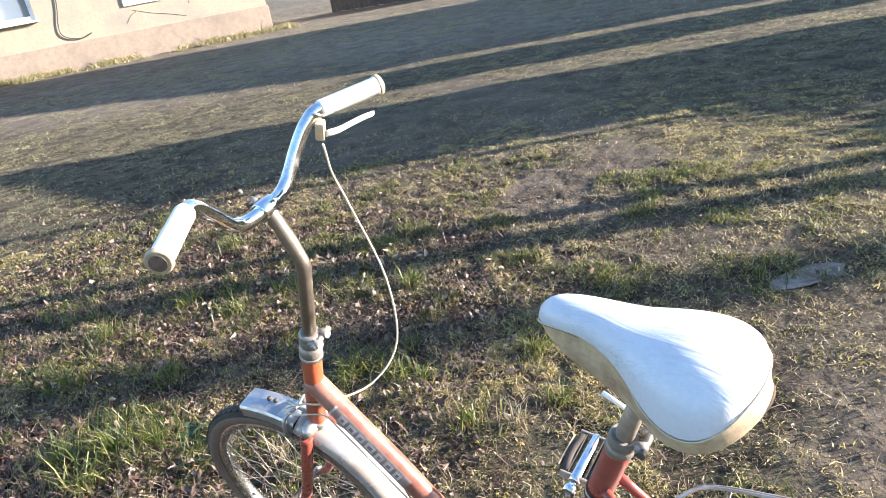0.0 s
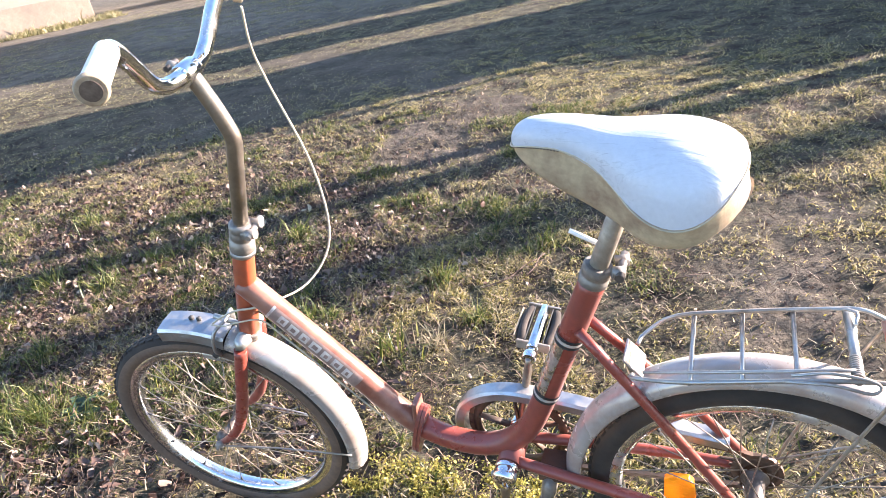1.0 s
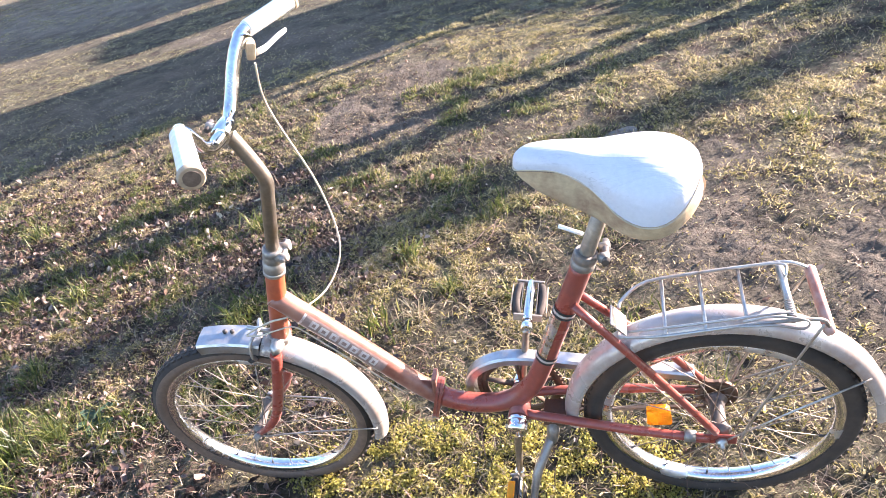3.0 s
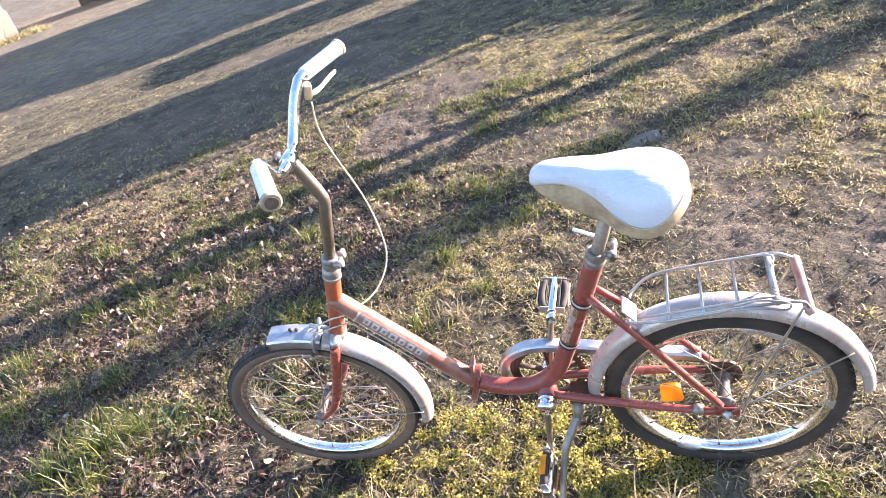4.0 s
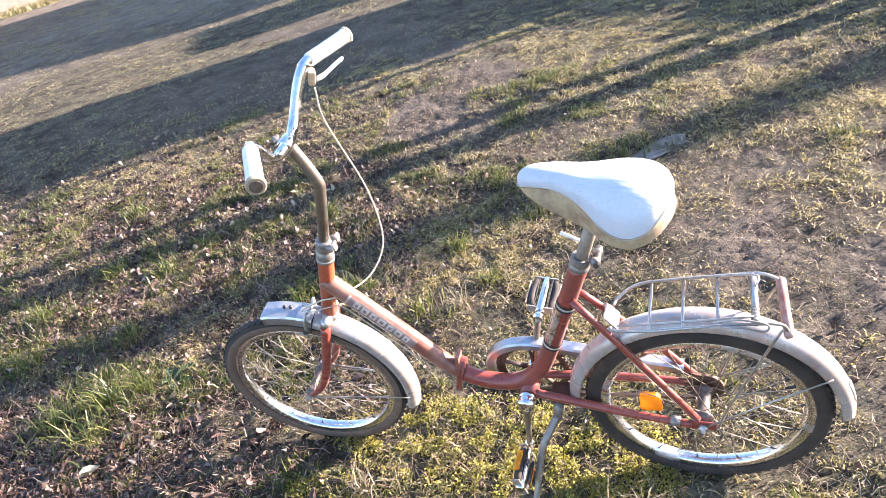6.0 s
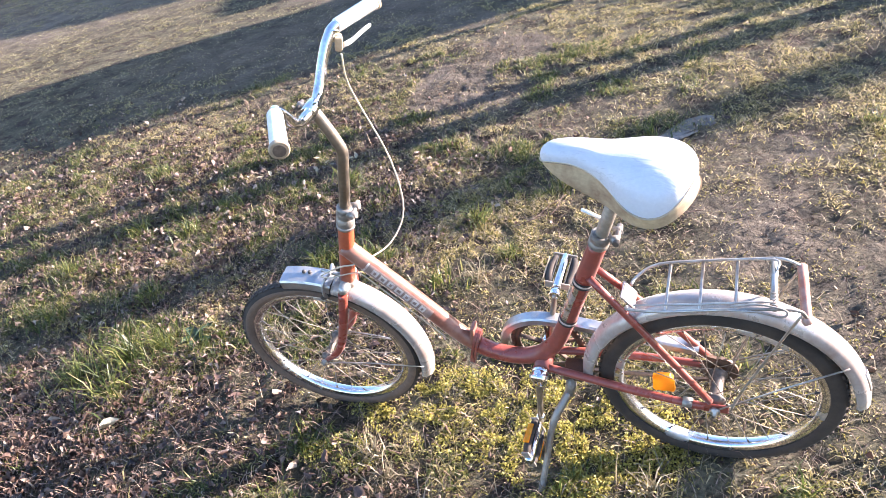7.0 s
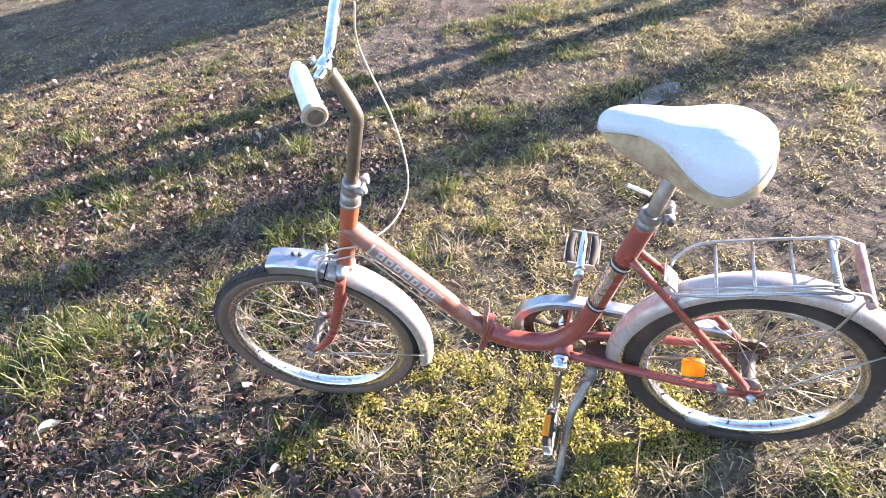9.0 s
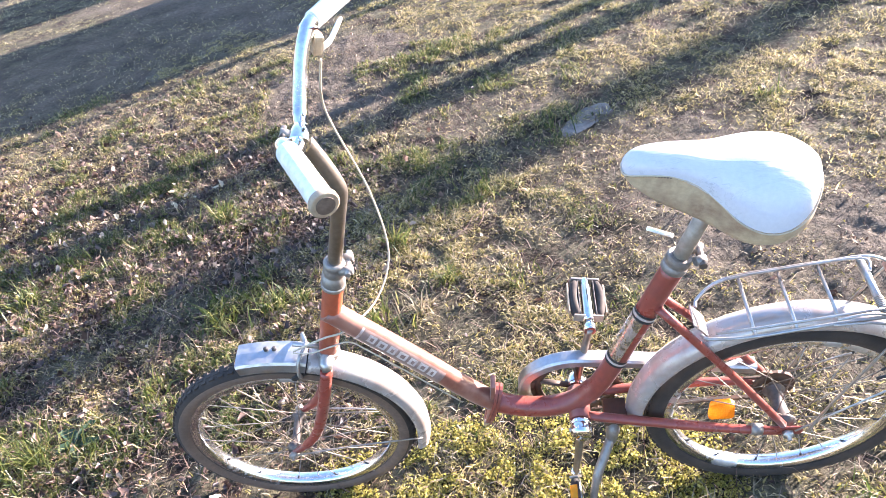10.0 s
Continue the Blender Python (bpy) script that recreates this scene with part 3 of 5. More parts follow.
# bushes out of view that break up the sun at the right
for k, (s, w, r, h) in enumerate(((6.2, 1.66, 0.42, 0.82), (6.1, 2.62, 0.45, 0.88), (6.1, 2.98, 0.50, 0.97), (6.2, 3.38, 0.50, 1.03), (6.6, 1.0, 0.5, 0.75))):
    bush(place(s, w), r, h, 40 + k)


def shed(s, w0, w1, depth, h0, h1, label):
    """An unseen board shed, added to block the sun, whose roof rises from h0 to h1 across the light: four walls of
    boards and a sheet roof.
    """
    at = place(s, (w0 + w1) / 2)
    half = (w1 - w0) / 2
    top = empty("shed", Matrix.Translation((at.x, at.y, float(rolling(np.array(at.x), np.array(at.y))) - 0.15)) @ Matrix.Rotation(radians(SUN_AZ), 4, "Z"))
    tagged(top, label, "shed", kind="structure")

    def high(y):
        return h0 + (h1 - h0) * (y + half) / (2 * half)

    for x in (0.03, depth - 0.03):
        n = round(2 * half / 0.2)
        for k in range(n):
            y0, y1 = -half + 2 * half * k / n, -half + 2 * half * (k + 1) / n - 0.002
            bm = bmesh.new()
            lo = [bm.verts.new((x + dx, y, 0)) for y in (y0, y1) for dx in (-0.014, 0.014)]
            up = [bm.verts.new((x + dx, y, high(y))) for y in (y0, y1) for dx in (-0.014, 0.014)]
            for q in ((lo[0], lo[1], up[1], up[0]), (lo[2], lo[3], up[3], up[2]), (lo[0], lo[2], up[2], up[0]), (lo[1], lo[3], up[3], up[1]), up[:2] + up[3:1:-1], lo[:2] + lo[3:1:-1]):
                bm.faces.new(q)
            bmesh.ops.recalc_face_normals(bm, faces=bm.faces)
            part("board", bm, DARKWOOD, top)
    for y in (-half + 0.02, half - 0.02):
        box_part("wall", (depth - 0.09, 0.04, high(y) - 0.02), Matrix.Translation((depth / 2, y, (high(y) - 0.02) / 2)), DARKWOOD, top, bevel=0)
    bm = bmesh.new()
    lo = [bm.verts.new((x, y, high(y) + dz)) for dz in (0.005, 0.09) for x in (-0.15, depth + 0.15) for y in (-half, half)]
    for q in ((0, 1, 3, 2), (4, 5, 7, 6), (0, 1, 5, 4), (2, 3, 7, 6), (0, 2, 6, 4), (1, 3, 7, 5)):
        bm.faces.new([lo[k] for k in q])
    bmesh.ops.recalc_face_normals(bm, faces=bm.faces)
    part("roof", bm, BARK, top)


# invented blocks out of view, sized to fit the wide bands of shadow
shed(10.0, 3.745, 5.90, 3.0, 3.05, 3.65, "unseen tall narrow board shed, added to cast a wide shadow")
shed(10.0, 6.72, 7.98, 2.0, 2.75, 2.75, "unseen low board shed, added to cast a farther shadow")
shed(16.0, 8.35, 16.6, 5.0, 4.3, 9.5, "unseen dark board barn, added to cast the farthest shadow")


# ---- the bicycle: built upright, x to its rear, y to its right, then leaned on its stand ----
BIKE = pose(0, 0, 0, 8.29, 0, 0)
bicycle = empty("bicycle", BIKE)
tagged(bicycle, "old red folding bicycle with cream mudguards leaning on its kickstand", "bicycle")
REAR, FRONT = Vector((0.441, -0.002, 0.236)), Vector((-0.522, 0.0, 0.263))
HEAD_TOP, HEAD_LOW = Vector((-0.308, 0, 0.687)), Vector((-0.369, 0, 0.523))
AXIS = (HEAD_TOP - HEAD_LOW).normalized()
TURNED = Matrix.Translation(HEAD_TOP) @ Matrix.Rotation(radians(4.8), 4, AXIS) @ Matrix.Translation(-HEAD_TOP)
steered = []


def front(ob):
    """Notes a part that turns with the handlebar."""
    steered.append(ob)
    return ob


def along(z):
    """The point of the steering axis at that height."""
    return HEAD_LOW + AXIS * ((z - HEAD_LOW.z) / AXIS.z)


def wheel(name, c, label, start):
    bm = bmesh.new()
    prof = [(0.229 + 0.021 * math.cos(a), 0.020 * math.sin(a)) for a in (2 * math.pi * k / 16 for k in range(16))]
    lathe(bm, prof, c, seg=96)
    tyre = part(name, bm, RUBBER if name == "rear_wheel" else TAN_WALL, bicycle, label)
    tyre.data.materials.append(RUBBER)
    for p in tyre.data.polygons:
        q = p.center - c
        if name == "front_wheel" and math.hypot(q.x, q.z) > 0.2385:
            p.material_index = 1
    # low blocks round the tread
    bm = bmesh.new()
    for k in range(72):
        a = 2 * math.pi * k / 72
        for y, w in ((-0.0095, 0.006), (0.0, 0.007), (0.0095, 0.006)):
            b = a + (math.pi / 72 if y == 0 else 0)
            r = 0.2487 - 40 * y * y * 0.03 - (0.0012 if y else 0)
            box(bm, (0.012, w, 0.004), Matrix.Translation(c + Vector((r * math.cos(b), y, r * math.sin(b)))) @ pose(0, 0, 0, 0, -math.degrees(b) + 90, 0))
    part("tread", bm, RUBBER, tyre)
    bm = bmesh.new()
    lathe(bm, [(0.218, -0.0150), (0.2185, -0.0130), (0.208, -0.0120), (0.203, -0.0080), (0.202, 0.0), (0.203, 0.0080), (0.208, 0.0120), (0.2185, 0.0130), (0.218, 0.0150), (0.203, 0.0145), (0.197, 0.0100), (0.196, 0.0), (0.197, -0.0100), (0.203, -0.0145)], c, seg=96)
    part("rim", bm, ALU, tyre, "dusty polished aluminium rim")
    bm = bmesh.new()
    big = name == "rear_wheel"
    lathe(bm, [(0.004, -0.052), (0.006, -0.046), (0.012, -0.045), (0.021 if big else 0.016, -0.036), (0.021 if big else 0.016, -0.033), (0.015 if big else 0.009, -0.029), (0.013 if big else 0.008, 0.0), (0.015 if big else 0.009, 0.029), (0.021 if big else 0.016, 0.033), (0.021 if big else 0.016, 0.036), (0.012, 0.045), (0.004, 0.052)], c, seg=24, closed=False)
    part("hub", bm, HUB, tyre, "tarnished steel hub")
    for k in range(28):
        s = 1 if k % 2 else -1
        a = 2 * math.pi * k / 28 + start
        b = a + (0.95 if (k // 2) % 2 else -0.95)
        h = 0.024 if big else 0.0175
        p0 = c + Vector((h * math.cos(b), s * 0.034, h * math.sin(b)))
        p1 = c + Vector((0.199 * math.cos(a), s * 0.002, 0.199 * math.sin(a)))
        tube_part("spoke", [p0, p1], 0.00105, SPOKE, tyre, seg=5)
        if k % 2 == 0:
            d = (p0 - p1).normalized()
            tube_part("nipple", [p1 - d * 0.002, p1 + d * 0.012], 0.0022, BLACK, tyre, seg=6)
    bm = bmesh.new()
    a = start + 0.3
    d = Vector((math.cos(a), 0, math.sin(a)))
    tube(bm, [c + d * 0.196, c + d * 0.172], 0.003, 8)
    part("valve", bm, BLACK, tyre)
    return tyre


rear_wheel = wheel("rear_wheel", REAR, "rear wheel with dark worn tyre", 0.1)
front_wheel = front(wheel("front_wheel", FRONT, "front wheel with dusty tan tyre walls", 0.35))


def mudguard(name, c, radius, a0, a1, material, label, half=0.029, n=40, square=False):
    """A rolled sheet arch over a wheel, with a crowned section and turned-in edges."""
    sect = [(-half, -0.020), (-half - 0.001, -0.014), (-half * 0.86, -0.004), (-half * 0.5, 0.003), (0.0, 0.006), (half * 0.5, 0.003), (half * 0.86, -0.004), (half + 0.001, -0.014), (half, -0.020)]
    if square:
        sect = [(-half, -0.022), (-half, -0.012), (-half * 0.98, -0.002), (-half * 0.86, 0.003), (0.0, 0.0045), (half * 0.86, 0.003), (half * 0.98, -0.002), (half, -0.012), (half, -0.022)]
    sect = sect + [(y * 0.94, r - 0.0016) for y, r in reversed(sect)]
    bm = bmesh.new()
    rings = []
    for i in range(n + 1):
        a = radians(a0 + (a1 - a0) * i / n)
        rings.append([bm.verts.new(c + Vector(((radius + r) * math.cos(a), y, (radius + r) * math.sin(a)))) for y, r in sect])
    m = len(sect)
    for i in range(n):
        for k in range(m):
            bm.faces.new((rings[i][k], rings[i][(k + 1) % m], rings[i + 1][(k + 1) % m], rings[i + 1][k])).smooth = not square
    bm.faces.new(rings[0][::-1])
    bm.faces.new(rings[-1])
    bmesh.ops.recalc_face_normals(bm, faces=bm.faces)
    return part(name, bm, material, bicycle, label)


rear_guard = mudguard("rear_mudguard", REAR, 0.281, 179, 2, CREAM, "scuffed cream rear mudguard")
front_guard = front(mudguard("front_mudguard", FRONT, 0.277, 66, -19, CREAM, "cream front mudguard"))
front_nose = front(mudguard("front_mudguard_nose", FRONT, 0.277, 93.5, 66.5, NOSE_ALU, "bare aluminium nose of the front mudguard", half=0.0285, n=18, square=True))
for dx in (0.0, 0.016):
    bm = bmesh.new()
    a = radians(82) - dx * 3.4
    p = FRONT + Vector((0.283 * math.cos(a), 0.004, 0.283 * math.sin(a)))
    lathe(bm, [(0.0045, -0.003), (0.0045, 0.003), (0.002, 0.005)], p, (p - FRONT), seg=10, closed=False)
    front(part("bolt", bm, BLACK, front_nose))
tube_part("reflector_bracket", [REAR + Vector((0.285 * math.cos(radians(a)), 0, 0.285 * math.sin(radians(a)))) for a in (20, 15, 10)], 0.011, STEEL, rear_guard, flat=0.35, side=(0, 1, 0))

# frame
U_LINE = smooth_line([(-0.338, 0, 0.628), (-0.265, 0, 0.536), (-0.200, 0, 0.452), (-0.140, 0, 0.369), (-0.092, 0, 0.318), (-0.045, 0, 0.294), (0.010, 0, 0.287), (0.062, 0, 0.302), (0.104, 0, 0.343), (0.132, 0, 0.396), (0.170, 0, 0.484), (0.205, 0, 0.566), (0.240, 0, 0.648)], 6)
FORE, AFT = [p for p in U_LINE if p.x < -0.090], [p for p in U_LINE if p.x > -0.096]
main_tube = tube_part("front_frame_tube", FORE, 0.0205, GLARE_RED, bicycle, seg=20, label="red front half of the frame with glare in its colour")
rear_tube = tube_part("rear_frame_tube", AFT, [0.0203 if p.x < 0.1 else 0.0188 for p in AFT], RED, bicycle, seg=20, label="red rear half of the frame bent up into the seat tube")
head_tube = tube_part("head_tube", [along(0.520), along(0.524), along(0.685), along(0.689)], [0.0165, 0.0178, 0.0178, 0.0165], WARM_RED, bicycle, seg=20)
for z, r in ((0.512, 0.0205), (0.519, 0.0215), (0.690, 0.0205)):
    tube_part("headset_cup", [along(z - 0.004), along(z + 0.004)], r, STEEL, head_tube, seg=20)
hinge = empty("frame_hinge")
hinge.parent = bicycle
HM = pose(-0.093, 0, 0.319, 0, 20, 0)
for dx in (-0.0035, 0.0035):
    bm = bmesh.new()
    n = 20
    rim = [(0.024 * math.cos(2 * math.pi * k / n), 0.003 + (0.046 if math.sin(2 * math.pi * k / n) > 0 else 0.080) * math.sin(2 * math.pi * k / n)) for k in range(n)]
    f = [bm.verts.new(HM @ Vector((dx - 0.003, y, z))) for y, z in rim]
    g = [bm.verts.new(HM @ Vector((dx + 0.003, y, z))) for y, z in rim]
    bm.faces.new(f)
    bm.faces.new(g[::-1])
    for k in range(n):
        bm.faces.new((f[k], g[k], g[(k + 1) % n], f[(k + 1) % n]))
    bmesh.ops.recalc_face_normals(bm, faces=bm.faces)
    part("flange", bm, RED, hinge)
box_part("clamp_lever", (0.010, 0.032, 0.050), HM @ pose(-0.011, 0.000, 0.038, 0, -10, 0), GLARE_RED, hinge, bevel=0.004)
tube_part("hinge_pin", [HM @ Vector((-0.004, -0.014, -0.062)), HM @ Vector((0.004, 0.018, -0.062))], 0.005, STEEL, hinge, seg=10)
tube_part("bottom_bracket", [(0.068, -0.036, 0.281), (0.068, 0.036, 0.281)], 0.021, RED, bicycle, seg=20)
bm = bmesh.new()
lathe(bm, [(0.019, 0.0), (0.021, -0.004), (0.021, -0.009), (0.015, -0.012), (0.013, -0.016), (0.0, -0.017)], (0.067, -0.036, 0.281), seg=24, closed=False)
part("bearing_cup", bm, CHROME, bicycle)
for s in (-1, 1):
    tube_part("seat_stay", [(0.214, s * 0.018, 0.572), (0.330, s * 0.040, 0.412), (0.432, s * 0.055, 0.256)], 0.0075, RED, bicycle, seg=12, steps=4)
    tube_part("chain_stay", [(0.080, s * 0.026, 0.284), (0.160, s * 0.036, 0.275), (0.300, s * 0.050, 0.256), (0.420, s * 0.056, 0.238)], [0.0095] * 9 + [0.0085] * 4, RED, bicycle, seg=12, steps=4)
    bm = bmesh.new()
    box(bm, (0.080, 0.005, 0.024), pose(0.428, s * 0.056, 0.238, 0, 4, 0), 0.002)
    part("dropout", bm, RED if s < 0 else RUST, bicycle)
    bm = bmesh.new()
    lathe(bm, [(0.011, 0), (0.011, s * 0.008), (0.005, s * 0.009), (0.005, s * 0.016), (0.0, s * 0.017)], REAR + Vector((0, s * 0.058, 0)), seg=6, closed=False)
    part("axle_nut", bm, STEEL, bicycle)
tube_part("stay_clip", [(0.376, -0.054, 0.247), (0.396, -0.055, 0.244)], 0.0115, GALV, bicycle, seg=14)

# seat post, clamp, saddle
POST = Vector((0.032, 0, 0.080)).normalized()
P0 = Vector((0.238, 0, 0.643))
tube_part("seat_post", [P0 - POST * 0.02, P0 + POST * 0.155], 0.0128, TARNISH, bicycle, seg=18, label="dull grey seat post")
clamp = tube_part("seat_clamp", [P0 + POST * 0.000, P0 + POST * 0.003, P0 + POST * 0.012, P0 + POST * 0.0135, P0 + POST * 0.0175, P0 + POST * 0.019, P0 + POST * 0.030, P0 + POST * 0.033], [0.0185, 0.0205, 0.0205, 0.0190, 0.0190, 0.0205, 0.0203, 0.0182], GALV, bicycle, seg=20)
for k, (a, b) in enumerate((((0.268, -0.016, 0.672), (0.284, -0.010, 0.670)), ((0.268, 0.014, 0.668), (0.286, 0.018, 0.668)))):
    tube_part("clamp_ear", [a, b], 0.0078, GALV, clamp, seg=10)
tube_part("clamp_bolt", [(0.279, -0.026, 0.670), (0.279, 0.030, 0.668)], 0.0062, HUB, clamp, seg=8)
tube_part("clamp_lever", [(0.245, 0.034, 0.682), (0.222, 0.040, 0.690), (0.206, 0.044, 0.696)], 0.0034, GRIP, clamp, seg=10)


def saddle():
    """A sprung saddle in a stretched vinyl cover: white crown, yellowed skirt, stitched seam."""
    # station: x, half width, crown height, seam height, skirt height
    st = [(0.166, 0.008, 0.866, 0.857, 0.848), (0.172, 0.017, 0.877, 0.858, 0.840), (0.186, 0.024, 0.884, 0.861, 0.826), (0.205, 0.028, 0.885, 0.861, 0.808), (0.230, 0.031, 0.884, 0.857, 0.792),
          (0.262, 0.038, 0.879, 0.842, 0.774), (0.288, 0.051, 0.873, 0.818, 0.759), (0.308, 0.068, 0.870, 0.799, 0.750), (0.330, 0.079, 0.869, 0.786, 0.746), (0.352, 0.085, 0.867, 0.782, 0.747),
          (0.374, 0.085, 0.862, 0.786, 0.752), (0.394, 0.077, 0.854, 0.797, 0.764), (0.410, 0.060, 0.846, 0.809, 0.772), (0.421, 0.038, 0.840, 0.817, 0.780), (0.427, 0.015, 0.836, 0.821, 0.785)]
    n = 18

    def section(x, w, top, seam):
        out = []
        for k in range(n + 1):
            a = math.pi * k / n
            y = -w * math.cos(a)
            z = seam + (top - seam) * math.sin(a) ** 0.75
            out.append(Vector((x, y, z)))
        return out

    rows = [section(x, w, t, s) for x, w, t, s, _ in st]
    bm = bmesh.new()
    vs = [[bm.verts.new(p) for p in row] for row in rows]
    for i in range(len(vs) - 1):
        for k in range(n):
            bm.faces.new((vs[i][k], vs[i][k + 1], vs[i + 1][k + 1], vs[i + 1][k])).smooth = True
    bm.faces.new(vs[0])
    bm.faces.new(vs[-1][::-1])
    bmesh.ops.recalc_face_normals(bm, faces=bm.faces)
    top = part("saddle", bm, VINYL, bicycle, "white vinyl saddle cover with a yellowed skirt")
    ss = top.modifiers.new("round", "SUBSURF")
    ss.levels = ss.render_levels = 1
    # skirt
    edge = [Vector((x, -w, s)) for x, w, _, s, _ in st] + [Vector((x, w, s)) for x, w, _, s, _ in reversed(st)]
    low = [Vector((x + 0.002, -w * 0.88, b)) for x, w, _, _, b in st] + [Vector((x + 0.002, w * 0.88, b)) for x, w, _, _, b in reversed(st)]
    inn = [Vector((x + 0.006, -w * 0.70, b + 0.004)) for x, w, _, _, b in st] + [Vector((x + 0.006, w * 0.70, b + 0.004)) for x, w, _, _, b in reversed(st)]
    rnd = random.Random(4)
    bm = bmesh.new()
    loops = []
    for f, src in ((0, edge), (0.35, None), (0.7, None), (1, low), (2, inn)):
        pts = src or [a.lerp(b, f) for a, b in zip(edge, low)]
        out = []
        for p in pts:
            q = p.copy()
            if 0 < f <= 1:
                q.y *= 1.0 + rnd.uniform(-0.015, 0.02)
                q.z += rnd.uniform(-0.0015, 0.0015)
            if f == 0:
                q.y *= 1.004
            out.append(bm.verts.new(q))
        loops.append(out)
    m = len(edge)
    for a, b in zip(loops, loops[1:]):
        for k in range(m):
            bm.faces.new((a[k], a[(k + 1) % m], b[(k + 1) % m], b[k])).smooth = True
    bmesh.ops.recalc_face_normals(bm, faces=bm.faces)
    sk = part("skirt", bm, SKIRT, top, "yellowed grimy vinyl skirt")
    ss = sk.modifiers.new("round", "SUBSURF")
    ss.levels = ss.render_levels = 1
    tube_part("seam", smooth_line([p * 1.0 + Vector((0, 0.0006 if p.y > 0 else -0.0006, 0)) for p in edge], 4, closed=True), 0.0011, CABLE, top, seg=6, closed=True)
    # stitches along the nose seam
    for k in range(26):
        f = k / 26 * 4
        i = int(f)
        p = edge[i].lerp(edge[i + 1], f - i)
        q = edge[i].lerp(edge[i + 1], min(1.0, f - i + 0.08))
        tube_part("stitch", [p + Vector((0, -0.0012, -0.001)), q + Vector((0, -0.0012, -0.001))], 0.0009, HUB, top, seg=5)
    # pan and springs under the cover
    bm = bmesh.new()
    tube(bm, [(0.20, 0, 0.832), (0.27, 0, 0.815), (0.31, 0, 0.790), (0.40, 0, 0.790)], 0.012, 10, flat=0.5)
    part("pan", bm, RUST, top)
    tube_part("post_clamp", [(0.282, -0.024, 0.792), (0.282, 0.024, 0.792)], 0.014, RUST, top)
    return top


saddle()

# front fork, column, handlebar
fork = front(tube_part("fork_crown", [along(0.512) + Vector((0, -0.040, -0.004)), along(0.512) + Vector((0, -0.034, 0.004)), along(0.514), along(0.512) + Vector((0, 0.034, 0.004)), along(0.512) + Vector((0, 0.040, -0.004))], [0.008, 0.012, 0.016, 0.012, 0.008], STEEL, bicycle, label="worn metal fork crown"))
for s in (-1, 1):
    leg = front(tube_part("fork_leg", [along(0.506) + Vector((0, s * 0.037, 0)), along(0.44) + Vector((0, s * 0.042, 0)), along(0.36) + Vector((-0.004, s * 0.045, 0)), along(0.31) + Vector((-0.014, s * 0.046, 0)), FRONT + Vector((0.030, s * 0.047, 0.018)), FRONT + Vector((0.0, s * 0.048, 0.0))],
                          [0.0115] * 12 + [0.0105] * 4 + [0.0095] * 4 + [0.0075] * 3 + [0.006] * 3, RED, bicycle, seg=14, steps=5))
    bm = bmesh.new()
    lathe(bm, [(0.010, 0), (0.010, s * 0.008), (0.004, s * 0.009), (0.004, s * 0.014)], FRONT + Vector((0, s * 0.052, 0)), seg=6, closed=False)
    front(part("axle_nut", bm, STEEL, bicycle))
tube_part("guard_stay", [REAR + Vector((0.01, -0.062, 0.01)), (0.56, -0.050, 0.310), (0.679, -0.033, 0.372)], 0.0018, STEEL, rear_guard, seg=6)
tube_part("guard_stay", [REAR + Vector((0.01, 0.062, 0.01)), (0.56, 0.050, 0.310), (0.679, 0.033, 0.372)], 0.0018, STEEL, rear_guard, seg=6)
for s in (-1, 1):
    front(tube_part("guard_stay", [FRONT + Vector((0.0, s * 0.056, 0.0)), FRONT + Vector((0.12, s * 0.045, -0.012)), FRONT + Vector((0.262, s * 0.031, -0.040))], 0.0017, STEEL, front_guard, seg=6))
front(tube_part("steering_column", smooth_line([along(0.690), along(0.78), along(0.850), along(0.880), Vector((-0.2372, 0, 0.903)), Vector((-0.2450, 0, 0.940)), Vector((-0.257, 0, 0.982))], 6), 0.0118, COLUMN, bicycle, seg=18, label="browned chrome steering column"))
collar = front(tube_part("column_collar", [along(0.690), along(0.694), along(0.712), along(0.7135), along(0.7165), along(0.719), along(0.727), along(0.7285), along(0.731), along(0.7325), along(0.740), along(0.743)], [0.0190, 0.0200, 0.0200, 0.0176, 0.0176, 0.0188, 0.0188, 0.0180, 0.0180, 0.0187, 0.0185, 0.015], GALV, bicycle, seg=20, label="grey cast clamp collar"))
C0 = along(0.722)
for dz, dy in ((0.006, -0.012), (0.010, 0.012)):
    front(tube_part("collar_ear", [C0 + Vector((0.012, dy, dz)), C0 + Vector((0.034, dy, dz))], 0.008, GALV, collar, seg=10))
front(tube_part("collar_bolt", [C0 + Vector((0.026, -0.024, 0.006)), C0 + Vector((0.026, 0.026, 0.010))], 0.0052, STEEL, collar, seg=8))
K = Vector((-0.260, 0, 0.985))
stem = front(tube_part("stem_clamp", [K + Vector((0, -0.017, 0)), K + Vector((0, -0.015, 0)), K + Vector((0, 0.015, 0)), K + Vector((0, 0.017, 0))], [0.0145, 0.0158, 0.0158, 0.0145], CHROME, bicycle, seg=20))
front(tube_part("clamp_bolt", [K + Vector((-0.020, -0.013, 0.012)), K + Vector((-0.020, 0.014, 0.012))], 0.0042, HUB, stem, seg=8))
front(tube_part("clamp_ear", [K + Vector((-0.008, 0, 0.005)), K + Vector((-0.024, 0, 0.014))], 0.0066, TARNISH, stem, seg=10))
BAR = [Vector((-0.177, 0.246, 1.067)), Vector((-0.226, 0.155, 1.073)), Vector((-0.240, 0.125, 1.062)), Vector((-0.252, 0.098, 1.035)), Vector((-0.262, 0.070, 1.002)), Vector((-0.264, 0.045, 0.987)), Vector((-0.260, 0.015, 0.985))]
